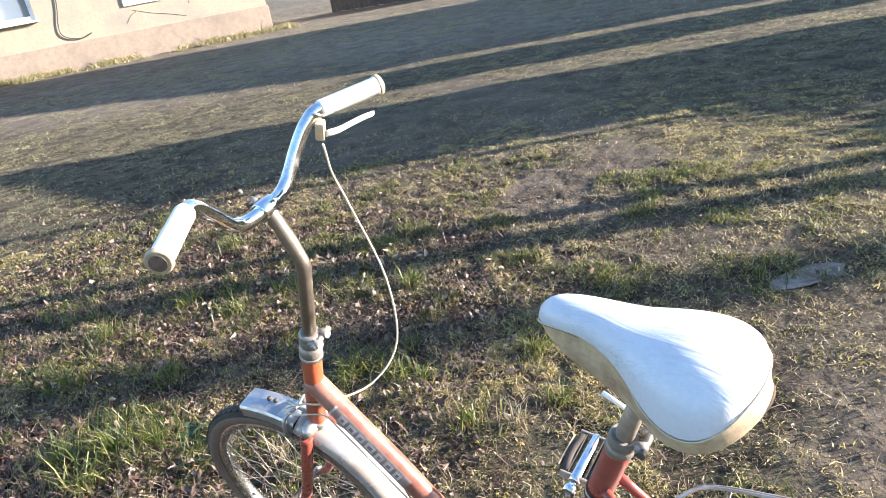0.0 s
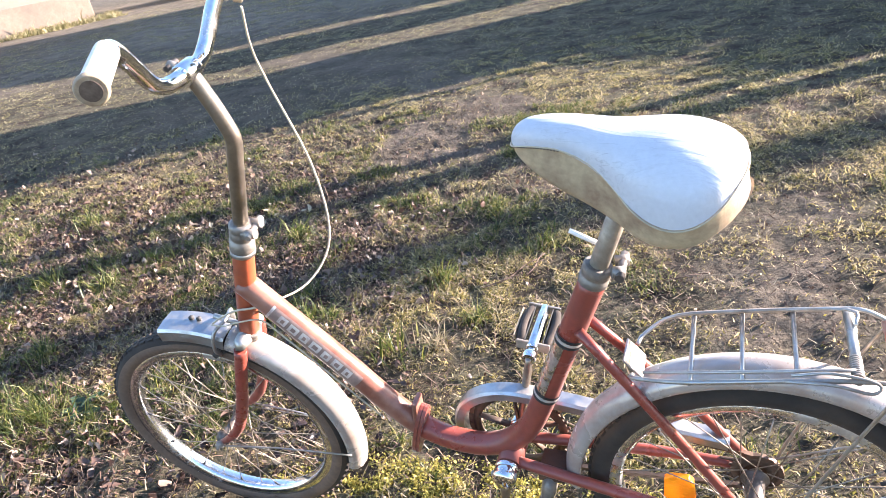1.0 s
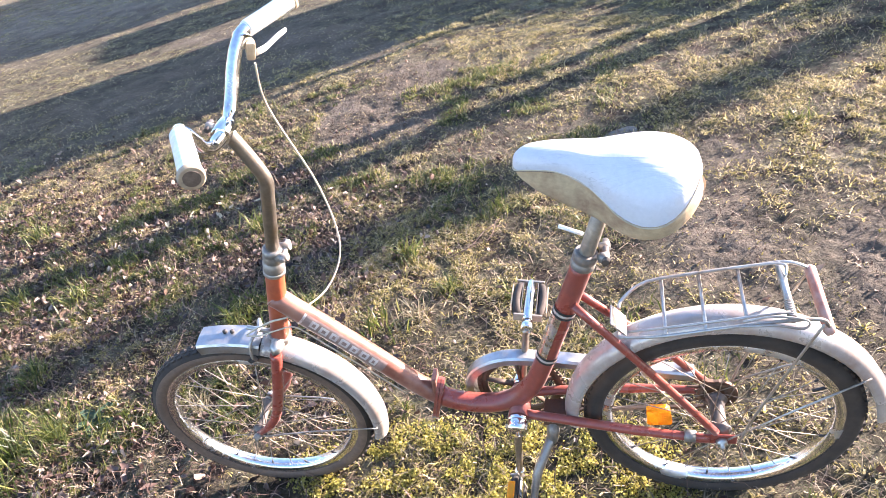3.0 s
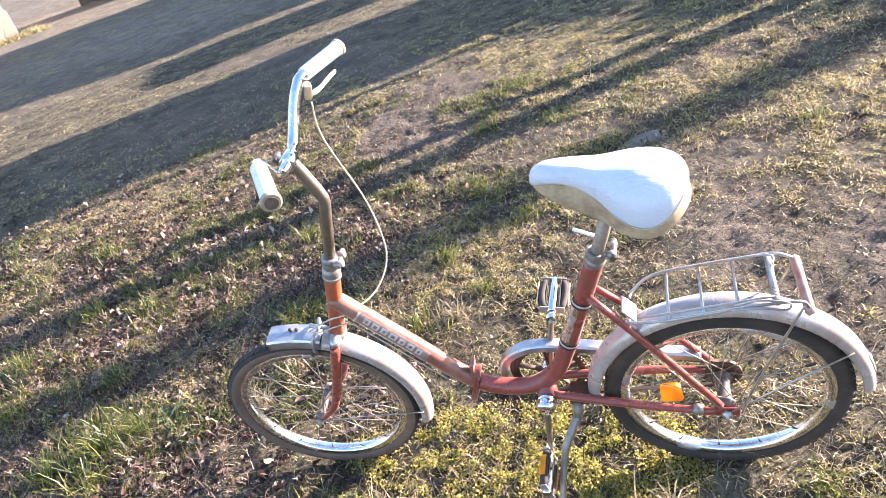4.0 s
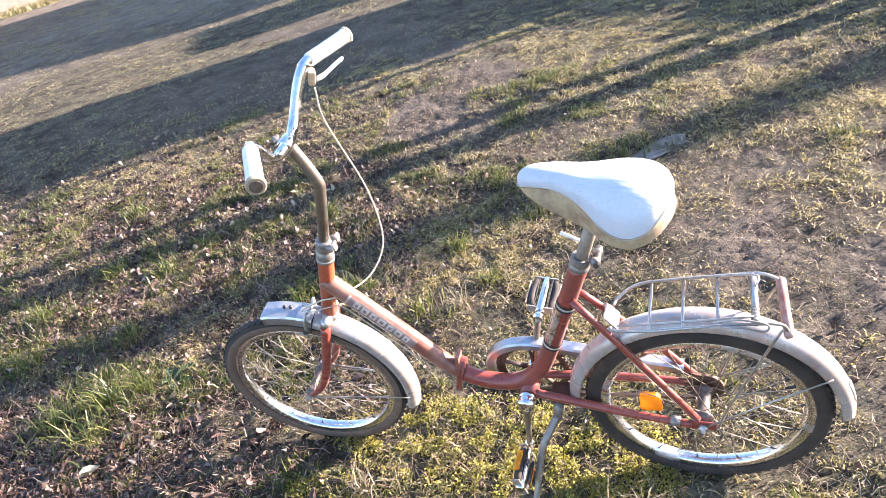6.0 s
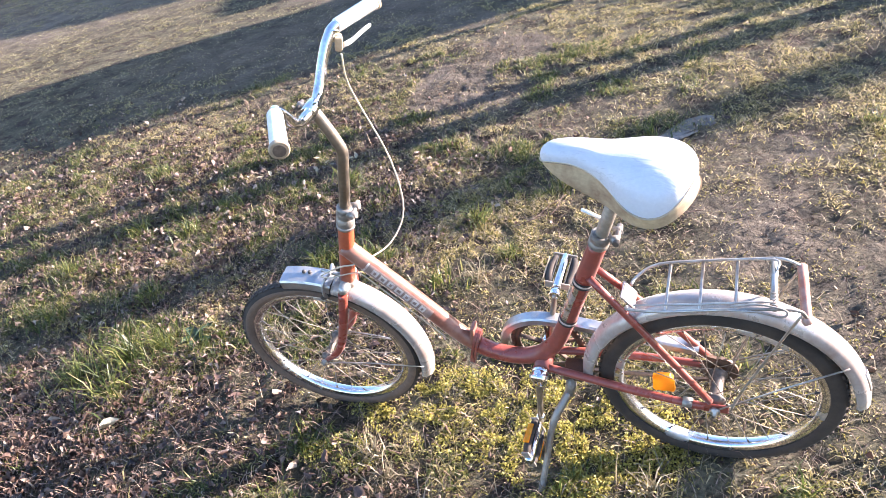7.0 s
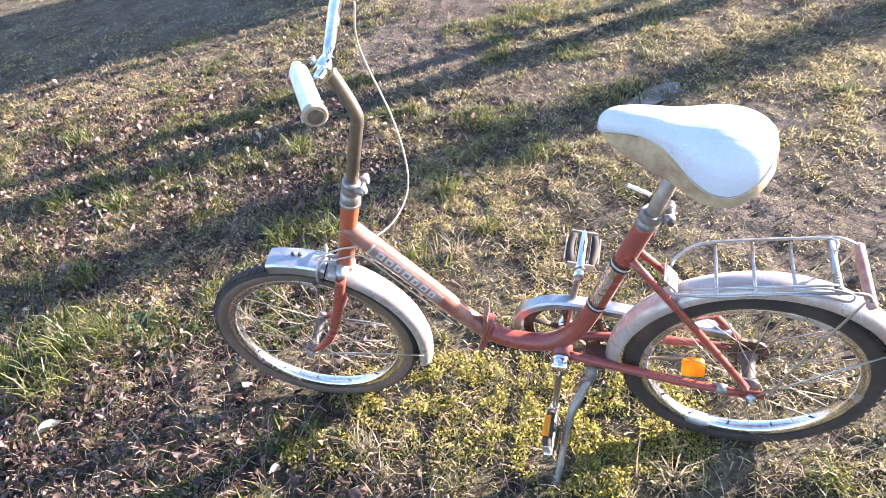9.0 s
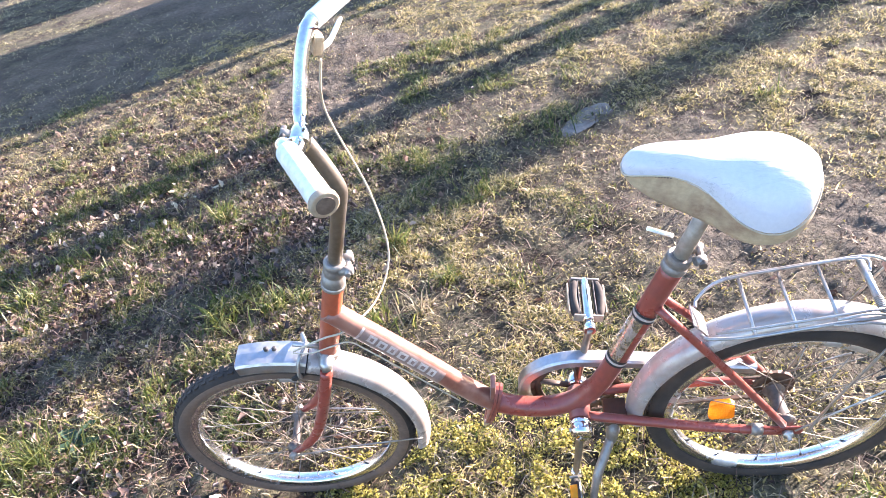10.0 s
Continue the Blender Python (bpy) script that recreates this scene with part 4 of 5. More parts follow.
BAR = BAR + [Vector((p.x, -p.y, p.z)) for p in reversed(BAR)]
front(tube_part("handlebar", smooth_line(BAR, 6), 0.0112, CHROME, bicycle, seg=18, label="bright chrome upswept handlebar"))
for s in (-1, 1):
    a, b = Vector((-0.228, s * 0.151, 1.0725)), Vector((-0.176, s * 0.250, 1.067))
    d = (b - a).normalized()
    g = front(tube_part("grip", [a, a + d * 0.003, b - d * 0.012, b - d * 0.009], [0.0128, 0.0138, 0.0146, 0.0160], GRIP, bicycle, seg=20, label="white plastic handlebar grip"))
    front(tube_part("end_flange", [b - d * 0.0095, b - d * 0.007, b - d * 0.002, b], [0.0158, 0.0170, 0.0168, 0.0148], FLANGE, g, seg=20, label="yellowed grip flange"))
    front(tube_part("end_plug", [b - d * 0.001, b + d * 0.0012], 0.0108, CAP_BROWN, g, seg=16, label="dirty brown grip end"))
lever = empty("brake_lever")
lever.parent = bicycle
L0 = Vector((-0.235, 0.138, 1.064))
front(tube_part("lever_band", [L0 + Vector((0.004, -0.007, -0.003)), L0 + Vector((-0.004, 0.007, 0.003))], 0.0142, CHROME, lever, seg=18))
front(box_part("lever_body", (0.015, 0.018, 0.032), Matrix.Translation((-0.229, 0.137, 1.044)) @ pose(0, 0, 0, 12, 20, 25), SKIRT, lever, bevel=0.004))
front(tube_part("lever_blade", [(-0.222, 0.140, 1.036), (-0.217, 0.165, 1.030), (-0.213, 0.200, 1.026), (-0.212, 0.230, 1.021), (-0.212, 0.252, 1.016)], [0.007] * 5 + [0.0065] * 8 + [0.006] * 4, GRIP, lever, seg=12, steps=4, flat=0.6, label="white plastic coated brake lever"))
tube_part("brake_cable", [(-0.240, 0.128, 1.026), (-0.266, 0.150, 0.960), (-0.276, 0.172, 0.890), (-0.255, 0.178, 0.735), (-0.246, 0.142, 0.616), (-0.272, 0.072, 0.568), (-0.312, -0.010, 0.584), (-0.350, -0.026, 0.585), (-0.392, -0.024, 0.566), (-0.425, -0.018, 0.545)], 0.0019, CABLE, bicycle, seg=8, steps=6, label="off-white brake cable sheath")
tube_part("lower_cable", [(-0.425, -0.022, 0.545), (-0.385, -0.034, 0.556), (-0.345, -0.032, 0.566), (-0.315, -0.020, 0.560), (-0.285, -0.020, 0.528), (-0.215, -0.021, 0.438), (-0.150, -0.021, 0.352)], 0.0015, CABLE, bicycle, seg=6, steps=5)
caliper = empty("caliper_brake")
caliper.parent = bicycle
for s in (-1, 1):
    front(tube_part("caliper_arm", [(-0.405, 0.0, 0.545), (-0.418, s * 0.030, 0.538), (-0.428, s * 0.036, 0.505), (-0.432, s * 0.024, 0.485)], 0.0055, STEEL, caliper, seg=8, steps=4, flat=0.6))
    front(box_part("brake_block", (0.034, 0.010, 0.010), pose(-0.437, s * 0.020, 0.482, 0, -28, 0), BLACK, caliper))
front(tube_part("pivot_bolt", [(-0.428, 0, 0.552), (-0.372, 0, 0.528)], 0.005, STEEL, caliper, seg=8))

# cranks, pedals, chain drive
def crank(name, s, ex, ez):
    a, b = Vector((0.067, s * 0.056, 0.281)), Vector((ex, s * 0.066, ez))
    c = tube_part(name, [a, a.lerp(b, 0.2), a.lerp(b, 0.9), b], [0.0145, 0.0115, 0.0095, 0.0120], COLUMN, bicycle, seg=12, flat=0.7, side=(0, 1, 0))
    bm = bmesh.new()
    lathe(bm, [(0.018, -s * 0.014), (0.020, -s * 0.008), (0.020, s * 0.010), (0.014, s * 0.014), (0.0, s * 0.014)], a, seg=20, closed=False)
    part("crank_boss", bm, CHROME, c)
    tube_part("cotter_pin", [a + Vector((-0.022, 0, 0.004)), a + Vector((0.020, 0, 0.004))], 0.0045, STEEL, c, seg=8)
    bm = bmesh.new()
    lathe(bm, [(0.011, -s * 0.009), (0.0125, 0), (0.011, s * 0.009)], b, seg=16, closed=False)
    part("crank_eye", bm, CHROME, c)
    return b


def pedal(b, s, roll):
    """A block pedal: spindle tube, end plates, two treads and a reflector in each."""
    top = empty("pedal")
    top.parent = bicycle
    m = Matrix.Translation(b + Vector((0, s * 0.070, 0))) @ Matrix.Rotation(radians(roll), 4, "Y")
    tube_part("spindle_tube", [m @ Vector((0, -0.055, 0)), m @ Vector((0, -0.050, 0)), m @ Vector((0, 0.048, 0)), m @ Vector((0, 0.053, 0))], [0.009, 0.011, 0.010, 0.008], CHROME, top, seg=16)
    for y in (-0.047, 0.047):
        box_part("end_plate", (0.056, 0.004, 0.018), m @ Matrix.Translation((0, y, 0)), TARNISH, top, bevel=0.0015)
    for x in (-0.023, 0.023):
        side = 1 if x > 0 else -1
        bow = [m @ Vector((x + side * (0.006 * math.cos(math.pi * k / 14) - 0.003), 0.046 * k / 7, 0)) for k in range(-7, 8)]
        tube_part("tread", bow, [0.006, 0.0092] + [0.0105] * 11 + [0.0092, 0.006], RUBBER, top, seg=12, flat=0.78)
        if s > 0:
            box_part("worn_face", (0.003, 0.072, 0.011), m @ Matrix.Translation((x + side * 0.0120, 0, 0)), FLANGE, top, "pale worn tread face", bevel=0.001)
        if s < 0:
            box_part("reflector", (0.004, 0.050, 0.014), m @ Matrix.Translation((x + side * 0.0125, 0, 0)), AMBER, top, "amber pedal reflector", bevel=0.001)
        box_part("side_plate", (0.002, 0.088, 0.016), m @ Matrix.Translation((x * 0.66, 0, 0)), BLACK, top, bevel=0.001)
    return tagged(top, label="worn black block pedal with amber reflectors")


pedal(crank("left_crank", -1, 0.047, 0.141), -1, 80)
pedal(crank("right_crank", 1, 0.104, 0.436), 1, 12)
BBC = Vector((0.067, 0.047, 0.281))
bm = bmesh.new()
for k in range(44):
    a = 2 * math.pi * k / 44
    box(bm, (0.006, 0.003, 0.005), Matrix.Translation(BBC + Vector((0.087 * math.cos(a), 0, 0.087 * math.sin(a)))) @ pose(0, 0, 0, 0, -math.degrees(a), 0))
lathe(bm, [(0.070, -0.0015), (0.085, -0.0015), (0.085, 0.0015), (0.070, 0.0015)], BBC, seg=48)
for k in range(5):
    a = 2 * math.pi * k / 5 + 0.3
    d = Vector((math.cos(a), 0, math.sin(a)))
    tube(bm, [BBC + d * 0.012, BBC + d * 0.074], [0.008, 0.006], 6, flat=0.4, side=(0, 1, 0))
part("chainring", bm, RUST, bicycle, "rusty steel chainring")
bm = bmesh.new()
RS = Vector((REAR.x, 0.047, REAR.z))
lathe(bm, [(0.018, -0.0015), (0.036, -0.0015), (0.036, 0.0015), (0.018, 0.0015)], RS, seg=24)
for k in range(18):
    a = 2 * math.pi * k / 18
    box(bm, (0.006, 0.003, 0.005), Matrix.Translation(RS + Vector((0.037 * math.cos(a), 0, 0.037 * math.sin(a)))) @ pose(0, 0, 0, 0, -math.degrees(a), 0))
part("sprocket", bm, RUST, bicycle)


def chain():
    loop = []
    for k in range(25):
        a = math.pi / 2 + math.pi * k / 24 + 0.1
        loop.append(BBC + Vector((0.088 * math.cos(a), 0, 0.088 * math.sin(a))))
    for k in range(13):
        a = -math.pi / 2 + math.pi * k / 12 + 0.1
        loop.append(RS + Vector((0.038 * math.cos(a), 0, 0.038 * math.sin(a))))
    line = []
    for a, b in zip(loop, loop[1:] + loop[:1]):
        n = max(1, round((b - a).length / 0.0127))
        line += [a.lerp(b, i / n) for i in range(n)]
    bm = bmesh.new()
    for i, p in enumerate(line):
        q = line[(i + 1) % len(line)]
        d = q - p
        w = 0.008 if i % 2 else 0.0055
        box(bm, (d.length * 1.05, w, 0.0075), Matrix.Translation((p + q) / 2) @ pose(0, 0, 0, 0, -math.degrees(math.atan2(d.z, d.x)), 0))
    return part("chain", bm, RUST, bicycle, "dry rusty chain")


chain()
# chain guard: a channel over the upper run
G = [(-0.033, 0.225), (-0.046, 0.262), (-0.046, 0.296), (-0.034, 0.328), (-0.008, 0.354), (0.030, 0.371), (0.074, 0.375), (0.150, 0.364), (0.240, 0.344), (0.330, 0.325), (0.405, 0.310)]
bm = bmesh.new()
gl = smooth_line([(x, 0.0, z) for x, z in G], 5)
rings = []
for i, p in enumerate(gl):
    t = (gl[min(i + 1, len(gl) - 1)] - gl[max(i - 1, 0)]).normalized()
    nrm = Vector((-t.z, 0, t.x))
    rings.append([bm.verts.new(p + nrm * h + Vector((0, y, 0))) for y, h in ((0.034, -0.016), (0.034, -0.002), (0.038, 0.002), (0.060, 0.002), (0.064, -0.002), (0.064, -0.030), (0.0625, -0.030), (0.0625, -0.004), (0.060, 0.0005), (0.038, 0.0005), (0.0355, -0.003), (0.0355, -0.016))])
for a, b in zip(rings, rings[1:]):
    for k in range(12):
        bm.faces.new((a[k], a[(k + 1) % 12], b[(k + 1) % 12], b[k]))
bm.faces.new(rings[0])
bm.faces.new(rings[-1][::-1])
bmesh.ops.recalc_face_normals(bm, faces=bm.faces)
part("chain_guard", bm, NOSE_ALU, bicycle, "thin bright metal chain guard")

# luggage rack
rack = empty("luggage_rack")
rack.parent = bicycle
tagged(rack, label="thin dull wire luggage rack")
tube_part("rail", [(0.283, -0.030, 0.508), (0.290, -0.050, 0.522), (0.350, -0.058, 0.529), (0.430, -0.058, 0.539), (0.500, -0.058, 0.548), (0.560, -0.058, 0.552), (0.590, -0.054, 0.545), (0.600, -0.052, 0.528)], 0.0031, STEEL, rack, seg=10, steps=4)
tube_part("rail", [(0.283, 0.030, 0.508), (0.292, 0.050, 0.512), (0.335, 0.064, 0.536), (0.430, 0.064, 0.550), (0.500, 0.064, 0.556), (0.556, 0.064, 0.560), (0.585, 0.062, 0.549), (0.600, 0.060, 0.536)], 0.0031, STEEL, rack, seg=10, steps=4)
tube_part("clip_wire", [(0.300, 0.058, 0.516), (0.338, 0.056, 0.544), (0.430, 0.055, 0.558), (0.545, 0.055, 0.566), (0.552, 0.030, 0.562)], 0.0023, STEEL, rack, seg=8, steps=4)
tube_part("clip_wire", [(0.300, -0.046, 0.530), (0.380, -0.049, 0.541), (0.470, -0.049, 0.552), (0.545, -0.048, 0.560)], 0.0023, STEEL, rack, seg=8, steps=4)
for x, z0, z1 in ((0.360, 0.530, 0.541), (0.422, 0.538, 0.549), (0.484, 0.546, 0.555)):
    tube_part("cross_bar", [(x, -0.058, z0 - 0.004), (x - 0.001, 0.064, z1 - 0.004)], 0.0031, STEEL, rack, seg=8)
tube_part("cross_bar", [(0.548, -0.058, 0.551), (0.546, 0.064, 0.557)], 0.0062, STEEL, rack, seg=10)
for y0, y1 in ((-0.055, -0.020), (0.022, 0.055)):
    bm = bmesh.new()
    tube(bm, [Vector((0.547 + 0.0062 * math.cos(a), y0 + (y1 - y0) * a / 62.0, 0.554 + 0.0062 * math.sin(a))) for a in (k * 0.5 for k in range(125))], 0.0013, 5)
    part("clip_spring", bm, STEEL, rack)
tube_part("clip_loop", [(0.470, -0.064, 0.549), (0.520, -0.068, 0.553), (0.560, -0.070, 0.545), (0.566, -0.064, 0.556), (0.520, -0.058, 0.562), (0.476, -0.060, 0.556)], 0.0020, STEEL, rack, seg=8, steps=4)
tube_part("rear_bar", [(0.603, -0.058, 0.515), (0.601, -0.054, 0.519), (0.594, 0.064, 0.541), (0.593, 0.068, 0.541)], [0.006, 0.0092, 0.0092, 0.006], PALED_RED, rack, seg=14, label="red rear bar paled for sunlit glare")
for s in (-1, 1):
    tube_part("rack_stay", [REAR + Vector((0.030, s * 0.066, 0.012)), (0.500, s * 0.065, 0.330), (0.580, s * 0.060, 0.515), (0.592, s * 0.056, 0.535)], 0.0040, TARNISH, rack, seg=8, steps=3, flat=0.6)
box_part("front_plate", (0.004, 0.046, 0.040), pose(0.283, 0.0, 0.510, 0, -36, 0), CREAM, rack, "white painted bracket plate")
for y in (-0.012, 0.012):
    tube_part("bolt", [(0.279, y, 0.508), (0.286, y, 0.504)], 0.004, STEEL, rack, seg=6)

# kickstand, spoke reflector, markings
stand = empty("kickstand")
stand.parent = bicycle
box_part("stand_bracket", (0.044, 0.050, 0.022), pose(0.135, -0.004, 0.256, 0, 4, 0), RUST, stand)
tube_part("stand_knuckle", [(0.130, -0.020, 0.248), (0.128, -0.028, 0.232), (0.122, -0.038, 0.206)], [0.011, 0.0135, 0.010], GALV, stand, seg=14)
tube_part("stand_leg", [(0.122, -0.036, 0.214), (0.106, -0.062, 0.192), (0.090, -0.086, 0.168), (0.078, -0.108, 0.128), (0.066, -0.146, 0.070), (0.054, -0.188, 0.016), (0.050, -0.200, 0.014)], [0.0094] * 10 + [0.0080] * 10 + [0.0088] * 5, GALV, stand, seg=12, steps=4, label="bent aluminium stand leg")
bm = bmesh.new()
RC = Vector((0.334, -0.014, 0.254))
rim = [(-0.024, -0.020), (-0.019, -0.026), (0.019, -0.026), (0.023, -0.020), (0.021, 0.020), (0.014, 0.027), (-0.014, 0.027), (-0.022, 0.020)]
f = [bm.verts.new(RC + Vector((x, -0.004, z))) for x, z in rim]
g = [bm.verts.new(RC + Vector((x, 0.006, z))) for x, z in rim]
bm.faces.new(f)
bm.faces.new(g[::-1])
for k in range(8):
    bm.faces.new((f[k], g[k], g[(k + 1) % 8], f[(k + 1) % 8]))
bmesh.ops.recalc_face_normals(bm, faces=bm.faces)
part("spoke_reflector", bm, AMBER, rear_wheel, "orange plastic spoke reflector")


def at_x(x):
    """The point of the main tube's centre line at that x."""
    for p, q in zip(U_LINE, U_LINE[1:]):
        if p.x <= x <= q.x:
            return p.lerp(q, (x - p.x) / (q.x - p.x))
    return U_LINE[-1]


def wrap(name, x0, x1, radius, ang0, ang1, material, label="", lift=0.0006, n=12, steps=8):
    """A thin label bent round the main tube between two x, and between two angles about it (0 up, 90 towards -y)."""
    y = Vector((0, -1, 0))
    line = [at_x(x0 + (x1 - x0) * k / steps) for k in range(steps + 1)]
    bm = bmesh.new()
    vs = []
    for i, p in enumerate(line):
        t = (line[min(i + 1, steps)] - line[max(i - 1, 0)]).normalized()
        up = Vector((-t.z, 0, t.x))
        vs.append([bm.verts.new(p + (radius + lift) * (up * math.cos(radians(g)) + y * math.sin(radians(g)))) for g in (ang0 + (ang1 - ang0) * k / n for k in range(n + 1))])
    for i in range(steps):
        for k in range(n):
            bm.faces.new((vs[i][k], vs[i][k + 1], vs[i + 1][k + 1], vs[i + 1][k])).smooth = True
    return part(name, bm, material, main_tube if x1 < -0.09 else rear_tube, label)


wrap("maker_label", -0.295, -0.180, 0.0206, 34, 150, DECAL_DARK, "worn brown maker's label with pale marks, lightened for glare", n=18)
at = -0.285
for width, lo in ((0.010, 48), (0.011, 50), (0.010, 48), (0.012, 48), (0.010, 50), (0.011, 48), (0.009, 49)):
    wrap("label_mark", at, at + width, 0.0206, lo, lo + 40, DECAL, lift=0.0011, steps=3)
    wrap("label_mark", at + 0.003, at + width - 0.003, 0.0206, lo + 11, lo + 29, DECAL_DARK, lift=0.0016, steps=2)
    at += width + 0.0035
wrap("label_edge", -0.297, -0.294, 0.0206, 34, 150, DECAL, lift=0.0012, steps=2)
wrap("seat_tube_label", 0.143, 0.199, 0.0192, -75, 82, FOIL, "worn chromed foil band on the seat tube", n=24)
for x0, m in ((0.143, BLACK), (0.1453, DECAL), (0.1476, BLACK), (0.1925, BLACK), (0.1948, DECAL), (0.1971, BLACK)):
    wrap("label_ring", x0, x0 + 0.0020, 0.0192, -175, 175, m, lift=0.0012, n=24, steps=2)

# what turns with the bar keeps its place relative to the bicycle
for ob in steered:
    for o in (ob, *ob.children):
        if o.type == "MESH" and not o.get("turned"):
            o.data.transform(TURNED)
            o["turned"] = True
for o in [o for o in bpy.data.objects if "turned" in o]:
    del o["turned"]


# ---- grass, moss, fallen leaves ----
rng = np.random.default_rng(7)


def patchy(x, y, scale, seed):
    """A cheap smooth field between 0 and 1."""
    s = np.zeros_like(x)
    for k, (fx, fy, ph) in enumerate(((1.0, 0.7, 0.3), (-0.6, 1.1, 1.9), (1.7, -1.3, 4.1), (2.3, 2.1, 2.7), (-3.1, 1.9, 0.9))):
        s = s + np.sin((fx * x + fy * y) * scale + ph * (seed + 1)) / (1 + 0.4 * k)
    return np.clip(0.5 + s / 5.0, 0, 1)


def scatter(n, x0, x1, y0, y1, keep):
    x, y = rng.uniform(x0, x1, n), rng.uniform(y0, y1, n)
    ok = rng.random(n) < keep(x, y)
    return x[ok], y[ok]


def mesh_from(name, verts, faces, material):
    me = bpy.data.meshes.new(name)
    me.from_pydata(verts.tolist(), [], faces.tolist())
    me.polygons.foreach_set("use_smooth", np.ones(len(faces), bool))
    me.materials.append(material)
    return me


def blade_mesh(name, x, y, z, h, w, lean, material):
    """Bent, tapered blades standing at the given spots."""
    n = len(x)
    a, b = rng.uniform(0, 2 * np.pi, n), rng.uniform(0, 2 * np.pi, n)
    sx, sy = np.cos(a) * w, np.sin(a) * w
    lx, ly = np.cos(b) * lean * h, np.sin(b) * lean * h
    p = np.stack([x, y, z], 1)
    side = np.stack([sx, sy, np.zeros(n)], 1)
    mid = p + np.stack([lx * 0.35, ly * 0.35, h * 0.6 * np.sqrt(np.maximum(0.15, 1 - 0.3 * lean ** 2))], 1)
    tip = p + np.stack([lx, ly, h * np.clip(1 - 0.45 * lean ** 2, 0.12, 1)], 1)
    v = np.stack([p - side, p + side, mid + side * 0.75, mid - side * 0.75, tip], 1).reshape(-1, 3)
    i = np.arange(n)[:, None] * 5
    q = (i + np.array([0, 1, 2, 3])).tolist()
    t = (i + np.array([3, 2, 4])).tolist()
    me = bpy.data.meshes.new(name)
    me.from_pydata(v.tolist(), [], q + t)
    me.materials.append(material)
    return me


def leaf_points(n, size, curl, coarse=True):
    """Curled oval leaves in their own axes: three cross rows and a tip."""
    rows = np.array([[-0.9, 0.42], [0.05, 0.60], [0.9, 0.30]]) if coarse else np.array([[-1.0, 0.12], [-0.4, 0.42], [0.25, 0.46], [0.75, 0.24], [1.0, 0.02]])
    base = np.array([(u, s * w, 0.0) for u, w in rows for s in (-1, 0, 1)])
    jig = np.random.default_rng(n).normal(0, 0.21 if coarse else 0.09, (n, len(base), 3)) * np.array([1.0, 0.9, 0.9])
    v = (base[None] + jig) * size[:, None, None]
    v[:, :, 2] += curl[:, None] * size[:, None] * (3.2 * base[None, :, 1] ** 2 + 0.35 * base[None, :, 0] ** 2)
    quads = np.array([[r * 3 + c, r * 3 + c + 1, (r + 1) * 3 + c + 1, (r + 1) * 3 + c] for r in range(len(rows) - 1) for c in range(2)])
    return v, quads


def leaf_mesh(name, x, y, z, size, material, flat=0.35):
    n = len(x)
    v, quads = leaf_points(n, size, rng.uniform(-0.9, 1.3, n))
    yaw, p, r = rng.uniform(0, 2 * np.pi, n), rng.normal(0, flat, n), rng.normal(0, flat, n)
    cy, sy, cp, sp, cr, sr = np.cos(yaw), np.sin(yaw), np.cos(p), np.sin(p), np.cos(r), np.sin(r)
    m = np.empty((n, 3, 3))
    m[:, 0] = np.stack([cy * cp, cy * sp * sr - sy * cr, cy * sp * cr + sy * sr], 1)
    m[:, 1] = np.stack([sy * cp, sy * sp * sr + cy * cr, sy * sp * cr - cy * sr], 1)
    m[:, 2] = np.stack([-sp, cp * sr, cp * cr], 1)
    v = np.einsum("nij,nkj->nki", m, v)
    v = v + (np.stack([x, y, z], 1) - np.stack([0 * x, 0 * x, np.minimum(v[:, :, 2].min(1), 0) * 0.75], 1))[:, None]
    f = (np.arange(n)[:, None, None] * v.shape[1] + quads[None]).reshape(-1, 4)
    return mesh_from(name, v.reshape(-1, 3), f, material)


def brown(x, y):
    """1 where fallen leaves smother the grass, in the foreground beside the front wheel."""
    d = np.minimum(((x + 0.85) / 0.66) ** 2 + ((y + 0.32) / 0.30) ** 2, ((x + 1.65) / 0.60) ** 2 + ((y + 0.28) / 0.38) ** 2)
    d = np.minimum(d, ((x + 0.42) / 0.34) ** 2 + ((y + 0.34) / 0.15) ** 2)
    return np.clip(1.5 - d, 0, 1) * (0.45 + 0.55 * vnoise(x, y, 6.0, 21))


def turf(x, y):
    return (1 - 0.84 * brown(x, y)) * (1 - 0.965 * bare_at(x, y)) * (0.2 + 0.8 * patchy(x, y, 3.1, 1)) * np.clip((lumps(x, y) - 0.40) * 7.0, 0.06, 1) * np.clip((vnoise(x, y, 4.0, 7) - 0.20) * 3.0, 0.25, 1)


def near(x, y, r0, r1):
    """1 close to the bicycle, thinning out raggedly between two radii."""
    r = np.hypot(x + 0.5, (y - 0.9) * 1.05) + 0.5 * (patchy(x, y, 2.3, 9) - 0.5)
    return np.clip((r1 - r) / (r1 - r0), 0, 1)


# short turf near by
x, y = scatter(3000000, -4.6, 2.8, -1.2, 5.2, lambda x, y: turf(x, y) * near(x, y, 0.9, 4.4))
h = rng.gamma(5.0, 0.0026, len(x)) * (0.7 + 0.6 * patchy(x, y, 4.0, 3))
tagged(new("turf", blade_mesh("turf", x, y, rolling(x, y) - 0.003, h, rng.uniform(0.0012, 0.0030, len(x)), rng.uniform(0.8, 1.46, len(x)), GRASS)), "short patchy green and straw coloured grass", "grass", kind="stuff")
